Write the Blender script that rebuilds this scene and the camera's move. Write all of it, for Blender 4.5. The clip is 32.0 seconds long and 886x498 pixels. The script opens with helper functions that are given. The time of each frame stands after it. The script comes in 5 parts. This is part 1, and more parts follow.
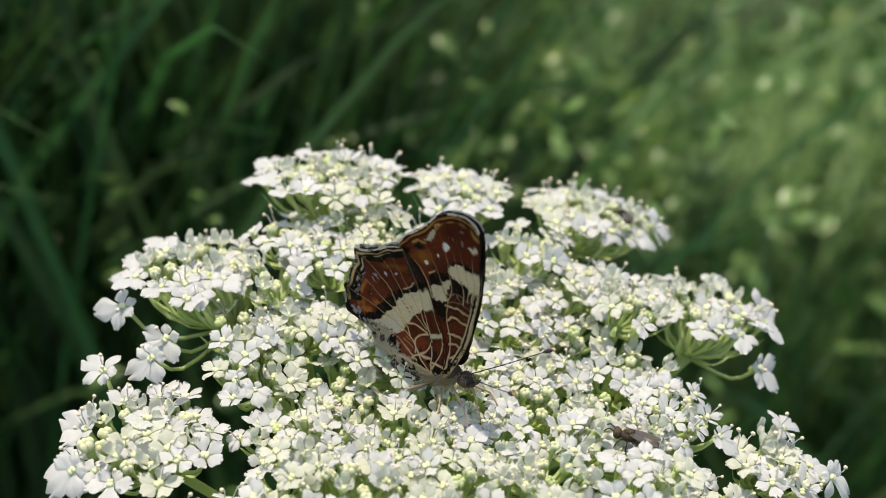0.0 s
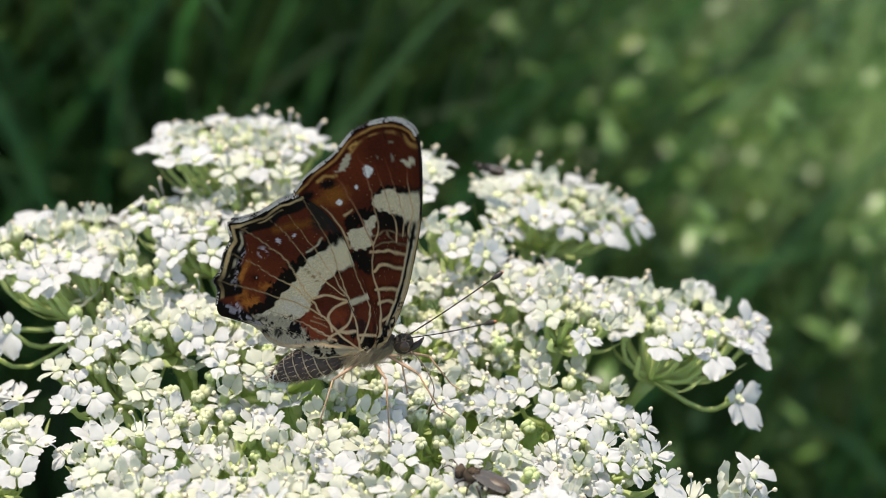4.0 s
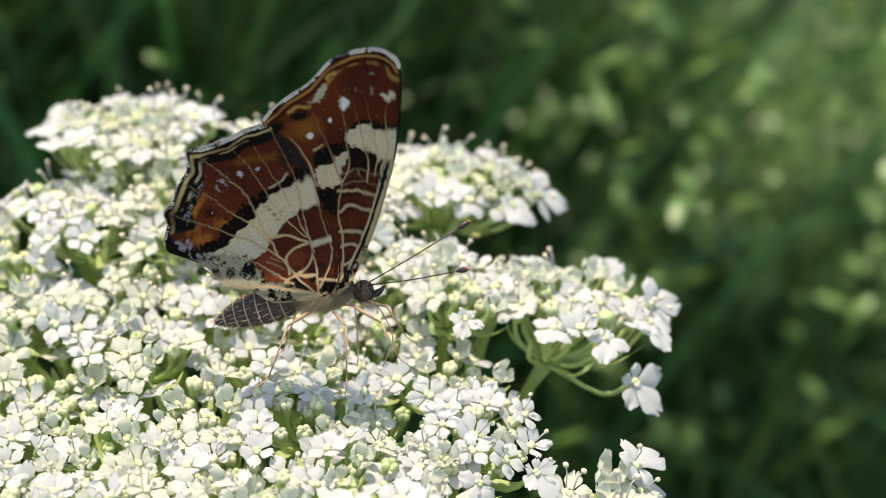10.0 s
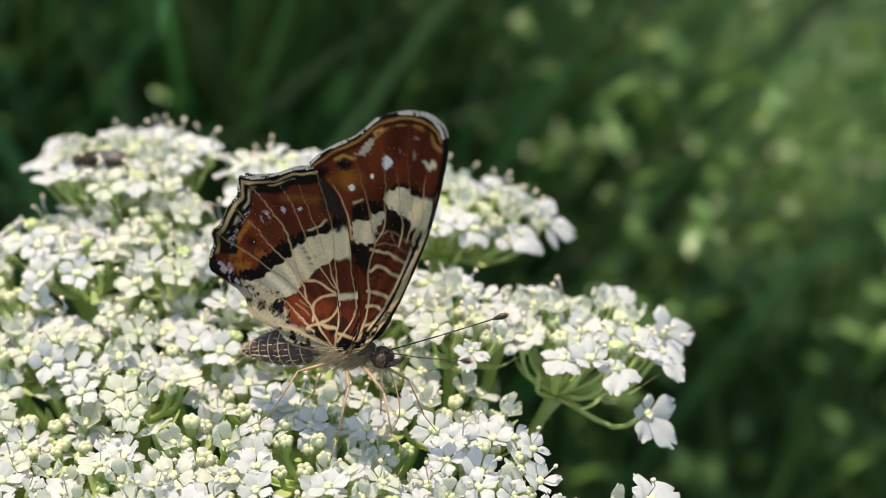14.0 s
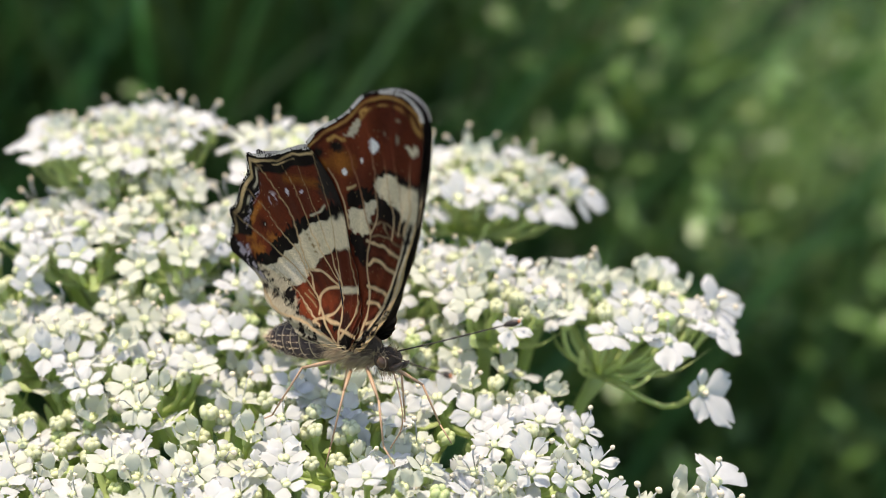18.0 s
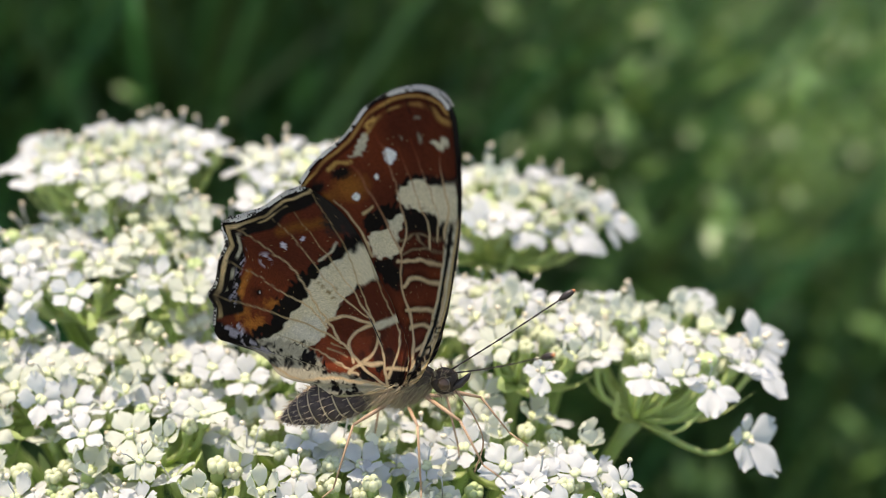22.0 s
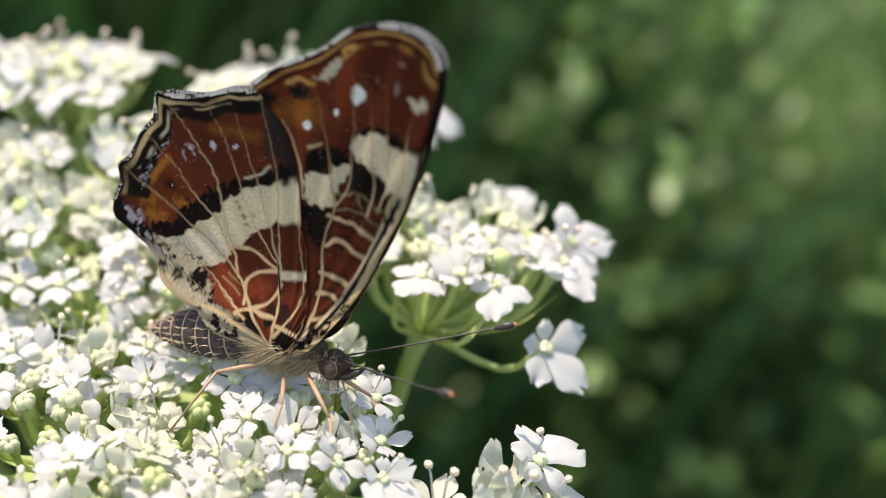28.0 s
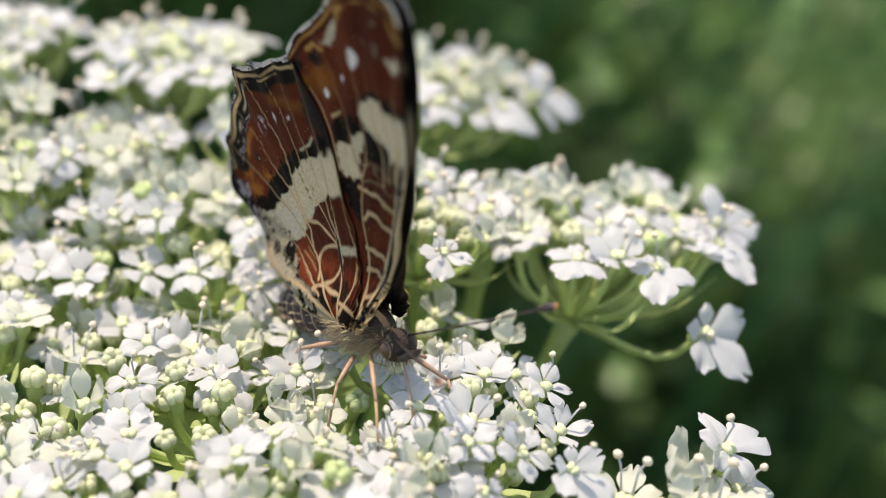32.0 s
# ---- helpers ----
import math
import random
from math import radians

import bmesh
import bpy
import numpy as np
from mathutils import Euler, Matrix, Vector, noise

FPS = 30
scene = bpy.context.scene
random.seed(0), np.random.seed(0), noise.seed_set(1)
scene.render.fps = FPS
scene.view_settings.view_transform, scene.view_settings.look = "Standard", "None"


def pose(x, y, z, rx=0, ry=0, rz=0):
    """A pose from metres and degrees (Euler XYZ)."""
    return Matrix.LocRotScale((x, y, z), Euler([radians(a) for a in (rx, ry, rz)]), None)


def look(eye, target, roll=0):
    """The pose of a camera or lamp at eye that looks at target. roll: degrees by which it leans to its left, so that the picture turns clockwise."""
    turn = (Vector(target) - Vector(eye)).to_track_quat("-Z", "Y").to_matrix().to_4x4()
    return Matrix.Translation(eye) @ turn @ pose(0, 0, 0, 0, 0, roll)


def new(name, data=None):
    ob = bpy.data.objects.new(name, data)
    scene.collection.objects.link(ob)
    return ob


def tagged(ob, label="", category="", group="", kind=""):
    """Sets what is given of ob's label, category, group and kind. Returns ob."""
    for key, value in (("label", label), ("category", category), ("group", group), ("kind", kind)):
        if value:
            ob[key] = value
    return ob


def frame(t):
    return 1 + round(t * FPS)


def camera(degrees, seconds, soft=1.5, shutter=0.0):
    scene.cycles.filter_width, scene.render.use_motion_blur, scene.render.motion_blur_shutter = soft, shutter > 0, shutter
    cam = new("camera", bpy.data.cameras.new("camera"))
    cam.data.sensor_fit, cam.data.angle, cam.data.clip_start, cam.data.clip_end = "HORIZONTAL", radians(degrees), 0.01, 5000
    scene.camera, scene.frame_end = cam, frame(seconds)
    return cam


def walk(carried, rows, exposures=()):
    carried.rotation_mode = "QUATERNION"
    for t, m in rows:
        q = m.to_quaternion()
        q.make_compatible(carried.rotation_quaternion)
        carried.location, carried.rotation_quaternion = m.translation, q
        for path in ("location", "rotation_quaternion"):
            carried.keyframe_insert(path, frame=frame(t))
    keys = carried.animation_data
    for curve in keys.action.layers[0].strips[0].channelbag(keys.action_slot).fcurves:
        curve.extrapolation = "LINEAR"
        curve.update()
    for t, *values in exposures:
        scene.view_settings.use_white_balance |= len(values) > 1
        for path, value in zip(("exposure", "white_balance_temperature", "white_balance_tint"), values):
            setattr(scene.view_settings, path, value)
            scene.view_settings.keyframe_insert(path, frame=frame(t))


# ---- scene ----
# A map butterfly on a wild carrot umbel in a sunlit meadow; lengths in metres.
cam = camera(32.0, 32.0, soft=0.75)
CAMERA_ROWS = [
    (0, pose(-0.03948, -0.13640, 0.08629, 59.00, -6.11, -7.35)),
    (0.5, pose(-0.03689, -0.12888, 0.07990, 58.90, -6.30, -7.09)),
    (1, pose(-0.03220, -0.12222, 0.07992, 58.30, -6.27, -6.22)),
    (1.5, pose(-0.02429, -0.12044, 0.07556, 58.84, -5.61, -4.75)),
    (2, pose(-0.01948, -0.11937, 0.07378, 59.26, -5.23, -3.39)),
    (2.5, pose(-0.01425, -0.11807, 0.07200, 59.47, -4.91, -2.19)),
    (3, pose(-0.01122, -0.11812, 0.06956, 59.86, -4.57, -1.30)),
    (3.5, pose(-0.01243, -0.11566, 0.07010, 59.65, -4.71, -0.67)),
    (5.5, pose(-0.01140, -0.11483, 0.08228, 55.53, -3.40, -0.24)),
    (6, pose(-0.00976, -0.11404, 0.08311, 55.43, -3.43, 0.20)),
    (6.5, pose(-0.01037, -0.11789, 0.07874, 56.26, -3.74, 0.32)),
    (7, pose(-0.01045, -0.11660, 0.07905, 56.28, -3.85, 0.09)),
    (7.5, pose(-0.01182, -0.11216, 0.07982, 56.00, -4.10, -0.12)),
    (8, pose(-0.00712, -0.11168, 0.07914, 56.12, -3.59, 0.60)),
    (8.5, pose(-0.00334, -0.11282, 0.07577, 56.83, -3.25, 1.17)),
    (9, pose(0.00202, -0.11179, 0.07471, 57.00, -2.52, 1.99)),
    (9.5, pose(0.00432, -0.10956, 0.07320, 57.09, -1.84, 2.26)),
    (10, pose(0.00581, -0.10992, 0.07098, 57.59, -1.56, 2.33)),
    (10.5, pose(0.00730, -0.11025, 0.07216, 57.65, -1.33, 2.80)),
    (11, pose(0.00874, -0.10583, 0.07865, 56.38, -1.04, 3.20)),
    (11.5, pose(0.00785, -0.10723, 0.07470, 57.43, -0.66, 2.84)),
    (12, pose(0.00614, -0.10598, 0.07482, 57.33, -0.94, 2.74)),
    (12.5, pose(0.00606, -0.10436, 0.07334, 57.53, -1.02, 2.93)),
    (13, pose(0.00376, -0.10234, 0.07314, 57.35, -1.29, 2.58)),
    (13.5, pose(0.00579, -0.10556, 0.06962, 58.51, -0.61, 2.55)),
    (14, pose(0.00707, -0.10711, 0.06849, 59.02, -0.43, 2.55)),
    (14.5, pose(0.00276, -0.10376, 0.06836, 58.63, -0.68, 1.44)),
    (16.5, pose(0.00039, -0.09907, 0.06529, 58.75, -0.41, 0.04)),
    (17, pose(0.00126, -0.10122, 0.06309, 59.42, -0.19, 0.10)),
    (17.5, pose(0.00267, -0.10148, 0.06121, 59.76, -0.02, 0.36)),
    (18, pose(0.00095, -0.10115, 0.06048, 59.89, -0.03, 0.10)),
    (18.5, pose(-0.00081, -0.09939, 0.06154, 59.46, -0.30, -0.13)),
    (19, pose(0.00000, -0.10118, 0.05841, 60.00, -0.00, -0.00)),
    (19.5, pose(-0.00030, -0.10124, 0.05804, 60.20, -0.14, -0.17)),
    (20, pose(-0.00386, -0.09823, 0.05846, 59.98, -0.71, -0.92)),
    (20.5, pose(-0.00719, -0.09379, 0.06038, 59.26, -1.43, -1.59)),
    (21, pose(-0.00341, -0.09582, 0.05981, 59.52, -0.87, -1.02)),
    (21.5, pose(-0.00007, -0.09700, 0.06116, 59.48, -0.34, -0.35)),
    (22, pose(-0.00159, -0.09264, 0.05979, 59.12, -0.31, -0.33)),
    (22.5, pose(0.00052, -0.08800, 0.05901, 58.90, 0.11, 0.22)),
    (23, pose(0.00480, -0.09063, 0.05355, 60.08, 0.71, 1.19)),
    (23.5, pose(0.00446, -0.08740, 0.05345, 59.89, 0.59, 1.35)),
    (24, pose(0.00391, -0.08501, 0.05189, 59.92, 0.50, 1.41)),
    (24.5, pose(0.00564, -0.08567, 0.04843, 60.65, 0.67, 1.74)),
    (25, pose(0.00736, -0.08452, 0.04769, 60.53, 0.76, 1.82)),
    (25.5, pose(0.00906, -0.08226, 0.04926, 59.72, 1.12, 1.79)),
    (26, pose(0.01286, -0.08337, 0.04668, 60.31, 1.52, 2.30)),
    (26.5, pose(0.01483, -0.08392, 0.04422, 60.84, 1.79, 2.25)),
    (28.5, pose(0.01897, -0.08337, 0.04443, 60.36, 3.05, 2.30)),
    (29, pose(0.01541, -0.08178, 0.04482, 60.08, 2.83, 1.57)),
    (29.5, pose(0.01495, -0.07884, 0.04525, 59.54, 2.66, 1.39)),
    (30, pose(0.01354, -0.07970, 0.04313, 60.18, 2.34, 1.03)),
    (30.5, pose(0.01222, -0.08018, 0.04389, 60.35, 2.31, 0.71)),
    (31, pose(0.00985, -0.07980, 0.04446, 60.24, 2.21, 0.30)),
    (31.5, pose(0.00849, -0.07955, 0.04472, 60.16, 1.98, 0.17)),
    (32, pose(0.00641, -0.08112, 0.04112, 61.05, 1.92, -0.18)),
]
EXPOSURES = [(0, 0.93, 7870, 11), (1, 1.01, 7670, 12), (3, 1.02, 7670, 12), (6, 1.22, 7920, 11), (8, 1.18, 7970, 12), (9, 1.13, 7970, 11), (11, 1.25, 7970, 11), (13, 1.09, 8020, 10), (14, 1.07, 7970, 11), (17, 1.17, 7820, 14),
             (20, 1.17, 7820, 15), (22, 1.20, 7820, 14), (23, 1.12, 7870, 14), (24, 1.18, 7820, 14), (26, 1.37, 7870, 16), (29, 1.28, 7920, 16), (30, 1.15, 7920, 16), (31, 1.25, 7820, 16), (32, 1.13, 7720, 16)]
walk(cam, CAMERA_ROWS, EXPOSURES)
MM = 0.001
rng = np.random.default_rng(7)

# ---------------------------------------------------------------- light
world = bpy.data.worlds.new("sky")
scene.world = world
world.use_nodes = True
wn, wl = world.node_tree.nodes, world.node_tree.links
sky = wn.new("ShaderNodeTexSky")
sky.sky_type = "NISHITA"
sky.sun_disc = False
sky.sun_elevation = radians(74)
sky.sun_rotation = radians(-42)
wl.new(sky.outputs["Color"], wn["Background"].inputs["Color"])
wn["Background"].inputs["Strength"].default_value = 0.15
sun = new("sun", bpy.data.lights.new("sun", "SUN"))
sun.data.energy = 2.6
sun.data.angle = radians(0.53)
sun.data.color = (1.0, 0.965, 0.91)
SUN_WAY = Vector((math.sin(radians(-42)) * math.cos(radians(74)), math.cos(radians(-42)) * math.cos(radians(74)), math.sin(radians(74))))
sun.matrix_world = look(SUN_WAY * 3, (0, 0, 0))


# ---------------------------------------------------------------- materials
def material(name, color, rough=0.6, vary=0.0, grain=0.0, scale=400.0, through_light=0.0, attribute="", bump=0.0, sheen_spec=0.4, island=0.0):
    """A node material: base colour (or a colour attribute) with large and fine variation, bump, and light let through."""
    m = bpy.data.materials.new(name)
    m.use_nodes = True
    n, l = m.node_tree.nodes, m.node_tree.links
    bsdf, out = n["Principled BSDF"], n["Material Output"]
    bsdf.inputs["Roughness"].default_value = rough
    bsdf.inputs["Specular IOR Level"].default_value = sheen_spec
    if attribute:
        src = n.new("ShaderNodeVertexColor")
        src.layer_name = attribute
        col = src.outputs["Color"]
    else:
        src = n.new("ShaderNodeRGB")
        src.outputs[0].default_value = (*color, 1)
        col = src.outputs[0]
    tc = n.new("ShaderNodeTexCoord")
    if vary or grain:
        big, fine = n.new("ShaderNodeTexNoise"), n.new("ShaderNodeTexNoise")
        big.inputs["Scale"].default_value = scale * 0.2
        fine.inputs["Scale"].default_value = scale * 2.5
        fine.inputs["Detail"].default_value = 5
        for t in (big, fine):
            l.new(tc.outputs["Object"], t.inputs["Vector"])
        add = n.new("ShaderNodeMath")
        add.operation = "MULTIPLY_ADD"
        l.new(big.outputs["Fac"], add.inputs[0])
        add.inputs[1].default_value = vary * 2
        add.inputs[2].default_value = 1 - vary - grain
        add2 = n.new("ShaderNodeMath")
        add2.operation = "MULTIPLY_ADD"
        l.new(fine.outputs["Fac"], add2.inputs[0])
        add2.inputs[1].default_value = grain * 2
        l.new(add.outputs[0], add2.inputs[2])
        hsv = n.new("ShaderNodeHueSaturation")
        l.new(col, hsv.inputs["Color"])
        l.new(add2.outputs[0], hsv.inputs["Value"])
        col = hsv.outputs["Color"]
    if island:
        geo = n.new("ShaderNodeNewGeometry")
        hs = n.new("ShaderNodeHueSaturation")
        mr = n.new("ShaderNodeMapRange")
        mr.inputs["To Min"].default_value = 1 - island
        mr.inputs["To Max"].default_value = 1 + island
        l.new(geo.outputs["Random Per Island"], mr.inputs["Value"])
        l.new(mr.outputs[0], hs.inputs["Value"])
        mh = n.new("ShaderNodeMapRange")
        mh.inputs["To Min"].default_value = 0.47
        mh.inputs["To Max"].default_value = 0.53
        l.new(geo.outputs["Random Per Island"], mh.inputs["Value"])
        l.new(mh.outputs[0], hs.inputs["Hue"])
        l.new(col, hs.inputs["Color"])
        col = hs.outputs["Color"]
    l.new(col, bsdf.inputs["Base Color"])
    if bump:
        tex, bp = n.new("ShaderNodeTexNoise"), n.new("ShaderNodeBump")
        tex.inputs["Scale"].default_value = scale * 1.5
        tex.inputs["Detail"].default_value = 4
        l.new(tc.outputs["Object"], tex.inputs["Vector"])
        l.new(tex.outputs["Fac"], bp.inputs["Height"])
        bp.inputs["Distance"].default_value = bump
        bp.inputs["Strength"].default_value = 0.7
        l.new(bp.outputs[0], bsdf.inputs["Normal"])
    if through_light:
        tr, mx = n.new("ShaderNodeBsdfTranslucent"), n.new("ShaderNodeMixShader")
        l.new(col, tr.inputs["Color"])
        mx.inputs[0].default_value = through_light
        l.new(bsdf.outputs[0], mx.inputs[1])
        l.new(tr.outputs[0], mx.inputs[2])
        l.new(mx.outputs[0], out.inputs["Surface"])
    return m


PETAL = material("white_petal", (0.66, 0.67, 0.665), 0.5, 0.06, 0.06, 900, 0.48, bump=0.00004)
CREAM_PETAL = material("cream_petal", (0.66, 0.68, 0.57), 0.5, 0.06, 0.06, 900, 0.48, bump=0.00004)
CENTRE = material("floret_centre", (0.64, 0.68, 0.40), 0.45, 0.15, 0.1, 900, 0.15)
ANTHER = material("pale_anther", (0.70, 0.62, 0.46), 0.6, 0.1, 0.1, 2000, 0.1)
BUD = material("green_bud", (0.61, 0.70, 0.36), 0.45, 0.12, 0.1, 900, 0.4)
PALE_BUD = material("pale_bud", (0.71, 0.74, 0.50), 0.45, 0.12, 0.1, 900, 0.4)
STALK = material("green_stalk", (0.56, 0.67, 0.29), 0.5, 0.15, 0.12, 600, 0.5, bump=0.00003)
# Three grass tones: shade and sunlight in the meadow are put into these colours.
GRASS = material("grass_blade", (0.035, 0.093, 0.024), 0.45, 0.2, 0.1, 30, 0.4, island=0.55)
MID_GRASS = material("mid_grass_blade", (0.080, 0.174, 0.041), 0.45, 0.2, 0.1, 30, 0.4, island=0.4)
SUNLIT_GRASS = material("sunlit_grass_blade", (0.21, 0.33, 0.115), 0.5, 0.15, 0.1, 40, 0.5, island=0.3)
HERB = material("herb_leaf", (0.125, 0.225, 0.054), 0.36, 0.2, 0.1, 130, 0.4, island=0.6, sheen_spec=0.6)
SUN_HERB = material("yellow_green_leaf", (0.14, 0.23, 0.04), 0.3, 0.2, 0.1, 60, 0.5, island=0.4)
SOIL = material("meadow_ground", (0.035, 0.045, 0.02), 0.9, 0.35, 0.3, 6, bump=0.01)
WING = material("wing_scales", (0.2, 0.05, 0.02), 0.55, 0.08, 0.16, 2500, 0.42, attribute="pattern", bump=0.00002, sheen_spec=0.08)
WING_UPPER = material("wing_upper_scales", (0.03, 0.02, 0.015), 0.5, 0.1, 0.15, 2500, 0.1, attribute="pattern", bump=0.00002)
FRINGE = material("fringe_hair", (0.5, 0.5, 0.5), 0.7, 0, 0, 100, 0.2, attribute="pattern")
ABDOMEN = material("abdomen_scales", (0.062, 0.047, 0.043), 0.8, 0.35, 0.8, 2200, bump=0.00006, sheen_spec=0.12)
RING = material("pale_ring_scales", (0.34, 0.26, 0.17), 0.7, 0.4, 0.6, 2200)
THORAX = material("grey_thorax_scales", (0.070, 0.052, 0.036), 0.85, 0.3, 0.5, 2500, bump=0.0001, sheen_spec=0.1)
HAIR = material("pale_body_hair", (0.30, 0.23, 0.14), 0.7, 0, 0, 100, 0.2, island=0.4)
EYE = material("brown_eye", (0.06, 0.035, 0.02), 0.2, 0.3, 0.3, 6000)
LEG = material("tan_leg", (0.36, 0.23, 0.14), 0.5, 0.15, 0.2, 2500)
DARK = material("dark_chitin", (0.03, 0.022, 0.018), 0.4, 0.2, 0.2, 2500)
HEAD = material("dark_head_scales", (0.045, 0.033, 0.024), 0.8, 0.3, 0.5, 2500, bump=0.0001, sheen_spec=0.1)
TIP = material("orange_tip", (0.45, 0.16, 0.06), 0.5, 0.1, 0.1, 2500)
BEE_REAR = material("brown_abdomen", (0.065, 0.045, 0.028), 0.45, 0.2, 0.3, 2500)
FLYWING = material("clear_wing", (0.13, 0.12, 0.11), 0.25, 0.1, 0.1, 2500, 0.5)


# ---------------------------------------------------------------- mesh helpers
def part(name, bm, mats, parent, label=""):
    """Links a bmesh as one mesh object under parent."""
    me = bpy.data.meshes.new(name)
    bm.to_mesh(me)
    bm.free()
    return part_mesh(name, me, mats, parent, label)


def part_mesh(name, me, mats, parent, label=""):
    for m in mats if isinstance(mats, (list, tuple)) else [mats]:
        if len(me.materials) < (len(mats) if isinstance(mats, (list, tuple)) else 1):
            me.materials.append(m)
    ob = new(name, me)
    if parent is not None:
        ob.parent = parent
    return tagged(ob, label)


def smooth(me):
    me.polygons.foreach_set("use_smooth", [True] * len(me.polygons))
    return me


def tube(bm, points, radii, sides=6, mat=0):
    """A tapered tube along points."""
    pts = [Vector(p) for p in points]
    rings = []
    up = Vector((0.31, 0.17, 0.93))
    for i, p in enumerate(pts):
        d = (pts[min(i + 1, len(pts) - 1)] - pts[max(i - 1, 0)]).normalized()
        a = d.cross(up)
        if a.length < 0.05:
            a = d.cross(Vector((1, 0, 0)))
        a.normalize()
        b = d.cross(a)
        rings.append([bm.verts.new(p + (a * math.cos(k * 2 * math.pi / sides) + b * math.sin(k * 2 * math.pi / sides)) * radii[i]) for k in range(sides)])
    for r, s in zip(rings, rings[1:]):
        for k in range(sides):
            f = bm.faces.new((r[k], r[(k + 1) % sides], s[(k + 1) % sides], s[k]))
            f.material_index = mat
            f.smooth = True
    for r in (rings[0][::-1], rings[-1]):
        bm.faces.new(r).material_index = mat
    return rings


def curve_points(points, steps):
    """A smooth curve (Catmull-Rom) through points, steps per stretch."""
    p = [Vector(q) for q in points]
    p = [p[0] * 2 - p[1]] + p + [p[-1] * 2 - p[-2]]
    out = []
    for i in range(1, len(p) - 2):
        for k in range(steps):
            t = k / steps
            a, b, c, d = p[i - 1], p[i], p[i + 1], p[i + 2]
            out.append(0.5 * (2 * b + (c - a) * t + (2 * a - 5 * b + 4 * c - d) * t * t + (3 * b - a - 3 * c + d) * t ** 3))
    out.append(p[-2].copy())
    return out


def blob(bm, centre, size, turn=None, segs=10, rings=7, mat=0, rough=0.0):
    """An ellipsoid, slightly uneven where rough is given."""
    q = turn or Matrix.Identity(3)
    grid = []
    for i in range(rings + 1):
        th = math.pi * i / rings
        row = []
        for k in range(segs):
            ph = 2 * math.pi * k / segs
            j = 1 + rough * random.uniform(-1, 1)
            v = Vector((math.sin(th) * math.cos(ph) * size[0] * j, math.sin(th) * math.sin(ph) * size[1] * j, math.cos(th) * size[2] * j))
            row.append(v)
        grid.append(row)
    top, bot = bm.verts.new(Vector(centre) + q @ grid[0][0]), bm.verts.new(Vector(centre) + q @ grid[-1][0])
    vs = [[bm.verts.new(Vector(centre) + q @ v) for v in r] for r in grid[1:-1]]
    fs = []
    for k in range(segs):
        fs.append(bm.faces.new((top, vs[0][k], vs[0][(k + 1) % segs])))
        fs.append(bm.faces.new((bot, vs[-1][(k + 1) % segs], vs[-1][k])))
        for r, s in zip(vs, vs[1:]):
            fs.append(bm.faces.new((r[k], s[k], s[(k + 1) % segs], r[(k + 1) % segs])))
    for f in fs:
        f.material_index, f.smooth = mat, True


def hairs(bm, n, place, way, length, mat=0, thick=0.00002):
    """Short bent hairs: place(k) gives a point, way(p) its direction."""
    for k in range(n):
        p = place()
        d = way(p) + Vector((random.uniform(-1, 1), random.uniform(-1, 1), random.uniform(-1, 1))) * 0.45
        d.normalize()
        ln = length * random.uniform(0.6, 1.4)
        s = d.orthogonal().normalized() * thick
        q = p + d * ln * 0.55
        e = p + d * ln + Vector((-0.15, 0, -0.1)) * ln
        v = [bm.verts.new(c) for c in (p - s, p + s, q + s * 0.7, q - s * 0.7, e)]
        for f in (bm.faces.new((v[0], v[1], v[2], v[3])), bm.faces.new((v[3], v[2], v[4]))):
            f.material_index = mat


def ribbons(name, blades, mats, parent=None, seg=7):
    """One mesh of many bent blades. Each blade: foot, way it leans, length, width, lean at the foot, lean at the tip, twist, material."""
    verts, faces, idx = [], [], []
    for foot, az, length, width, lean0, lean1, twist, mi in blades:
        p = np.array(foot, float)
        out = np.array([math.cos(az), math.sin(az), 0])
        side0 = np.array([-math.sin(az), math.cos(az), 0])
        s0 = len(verts)
        for i in range(seg + 1):
            u = i / seg
            lean = lean0 + (lean1 - lean0) * u ** 1.6
            d = out * math.sin(lean) + np.array([0, 0, 1]) * math.cos(lean)
            if i:
                p = p + d * length / seg
            n = np.cross(d, side0)
            a = twist * u
            side = side0 * math.cos(a) + n * math.sin(a)
            w = width * (0.55 + 0.45 * math.sin(min(1, u * 2.2) * math.pi / 2)) * max(0.02, 1 - max(0, (u - 0.45) / 0.55) ** 1.7) / 2
            fold = np.cross(side, d) * w * 0.35
            verts += [p - side * w + fold, p.copy(), p + side * w + fold]
            if i:
                b = s0 + i * 3
                faces += [(b - 3, b - 2, b + 1, b), (b - 2, b - 1, b + 2, b + 1)]
                idx += [mi, mi]
    me = bpy.data.meshes.new(name)
    me.from_pydata(verts, [], faces)
    for m in mats:
        me.materials.append(m)
    me.polygons.foreach_set("material_index", idx)
    smooth(me)
    ob = new(name, me)
    ob.parent = parent
    return ob


# ---------------------------------------------------------------- ground and meadow
GROUND_Z = -0.21
LOW = 0.45  # the sward is this much lower and nearer than a knee-high one


def nearby(x, y):
    return LOW * x, -0.11 + LOW * (y + 0.11)


def build_ground():
    bm = bmesh.new()
    bmesh.ops.create_grid(bm, x_segments=60, y_segments=60, size=150)
    for v in bm.verts:
        d = math.hypot(v.co.x, v.co.y)
        v.co.z = 0 if d < 4 else noise.noise(v.co * 0.05) * 0.6
    ob = part("ground", bm, SOIL, None)
    ob.location.z = GROUND_Z
    tagged(ob, "dark meadow soil with thatch under tall grass", "ground", kind="structure")


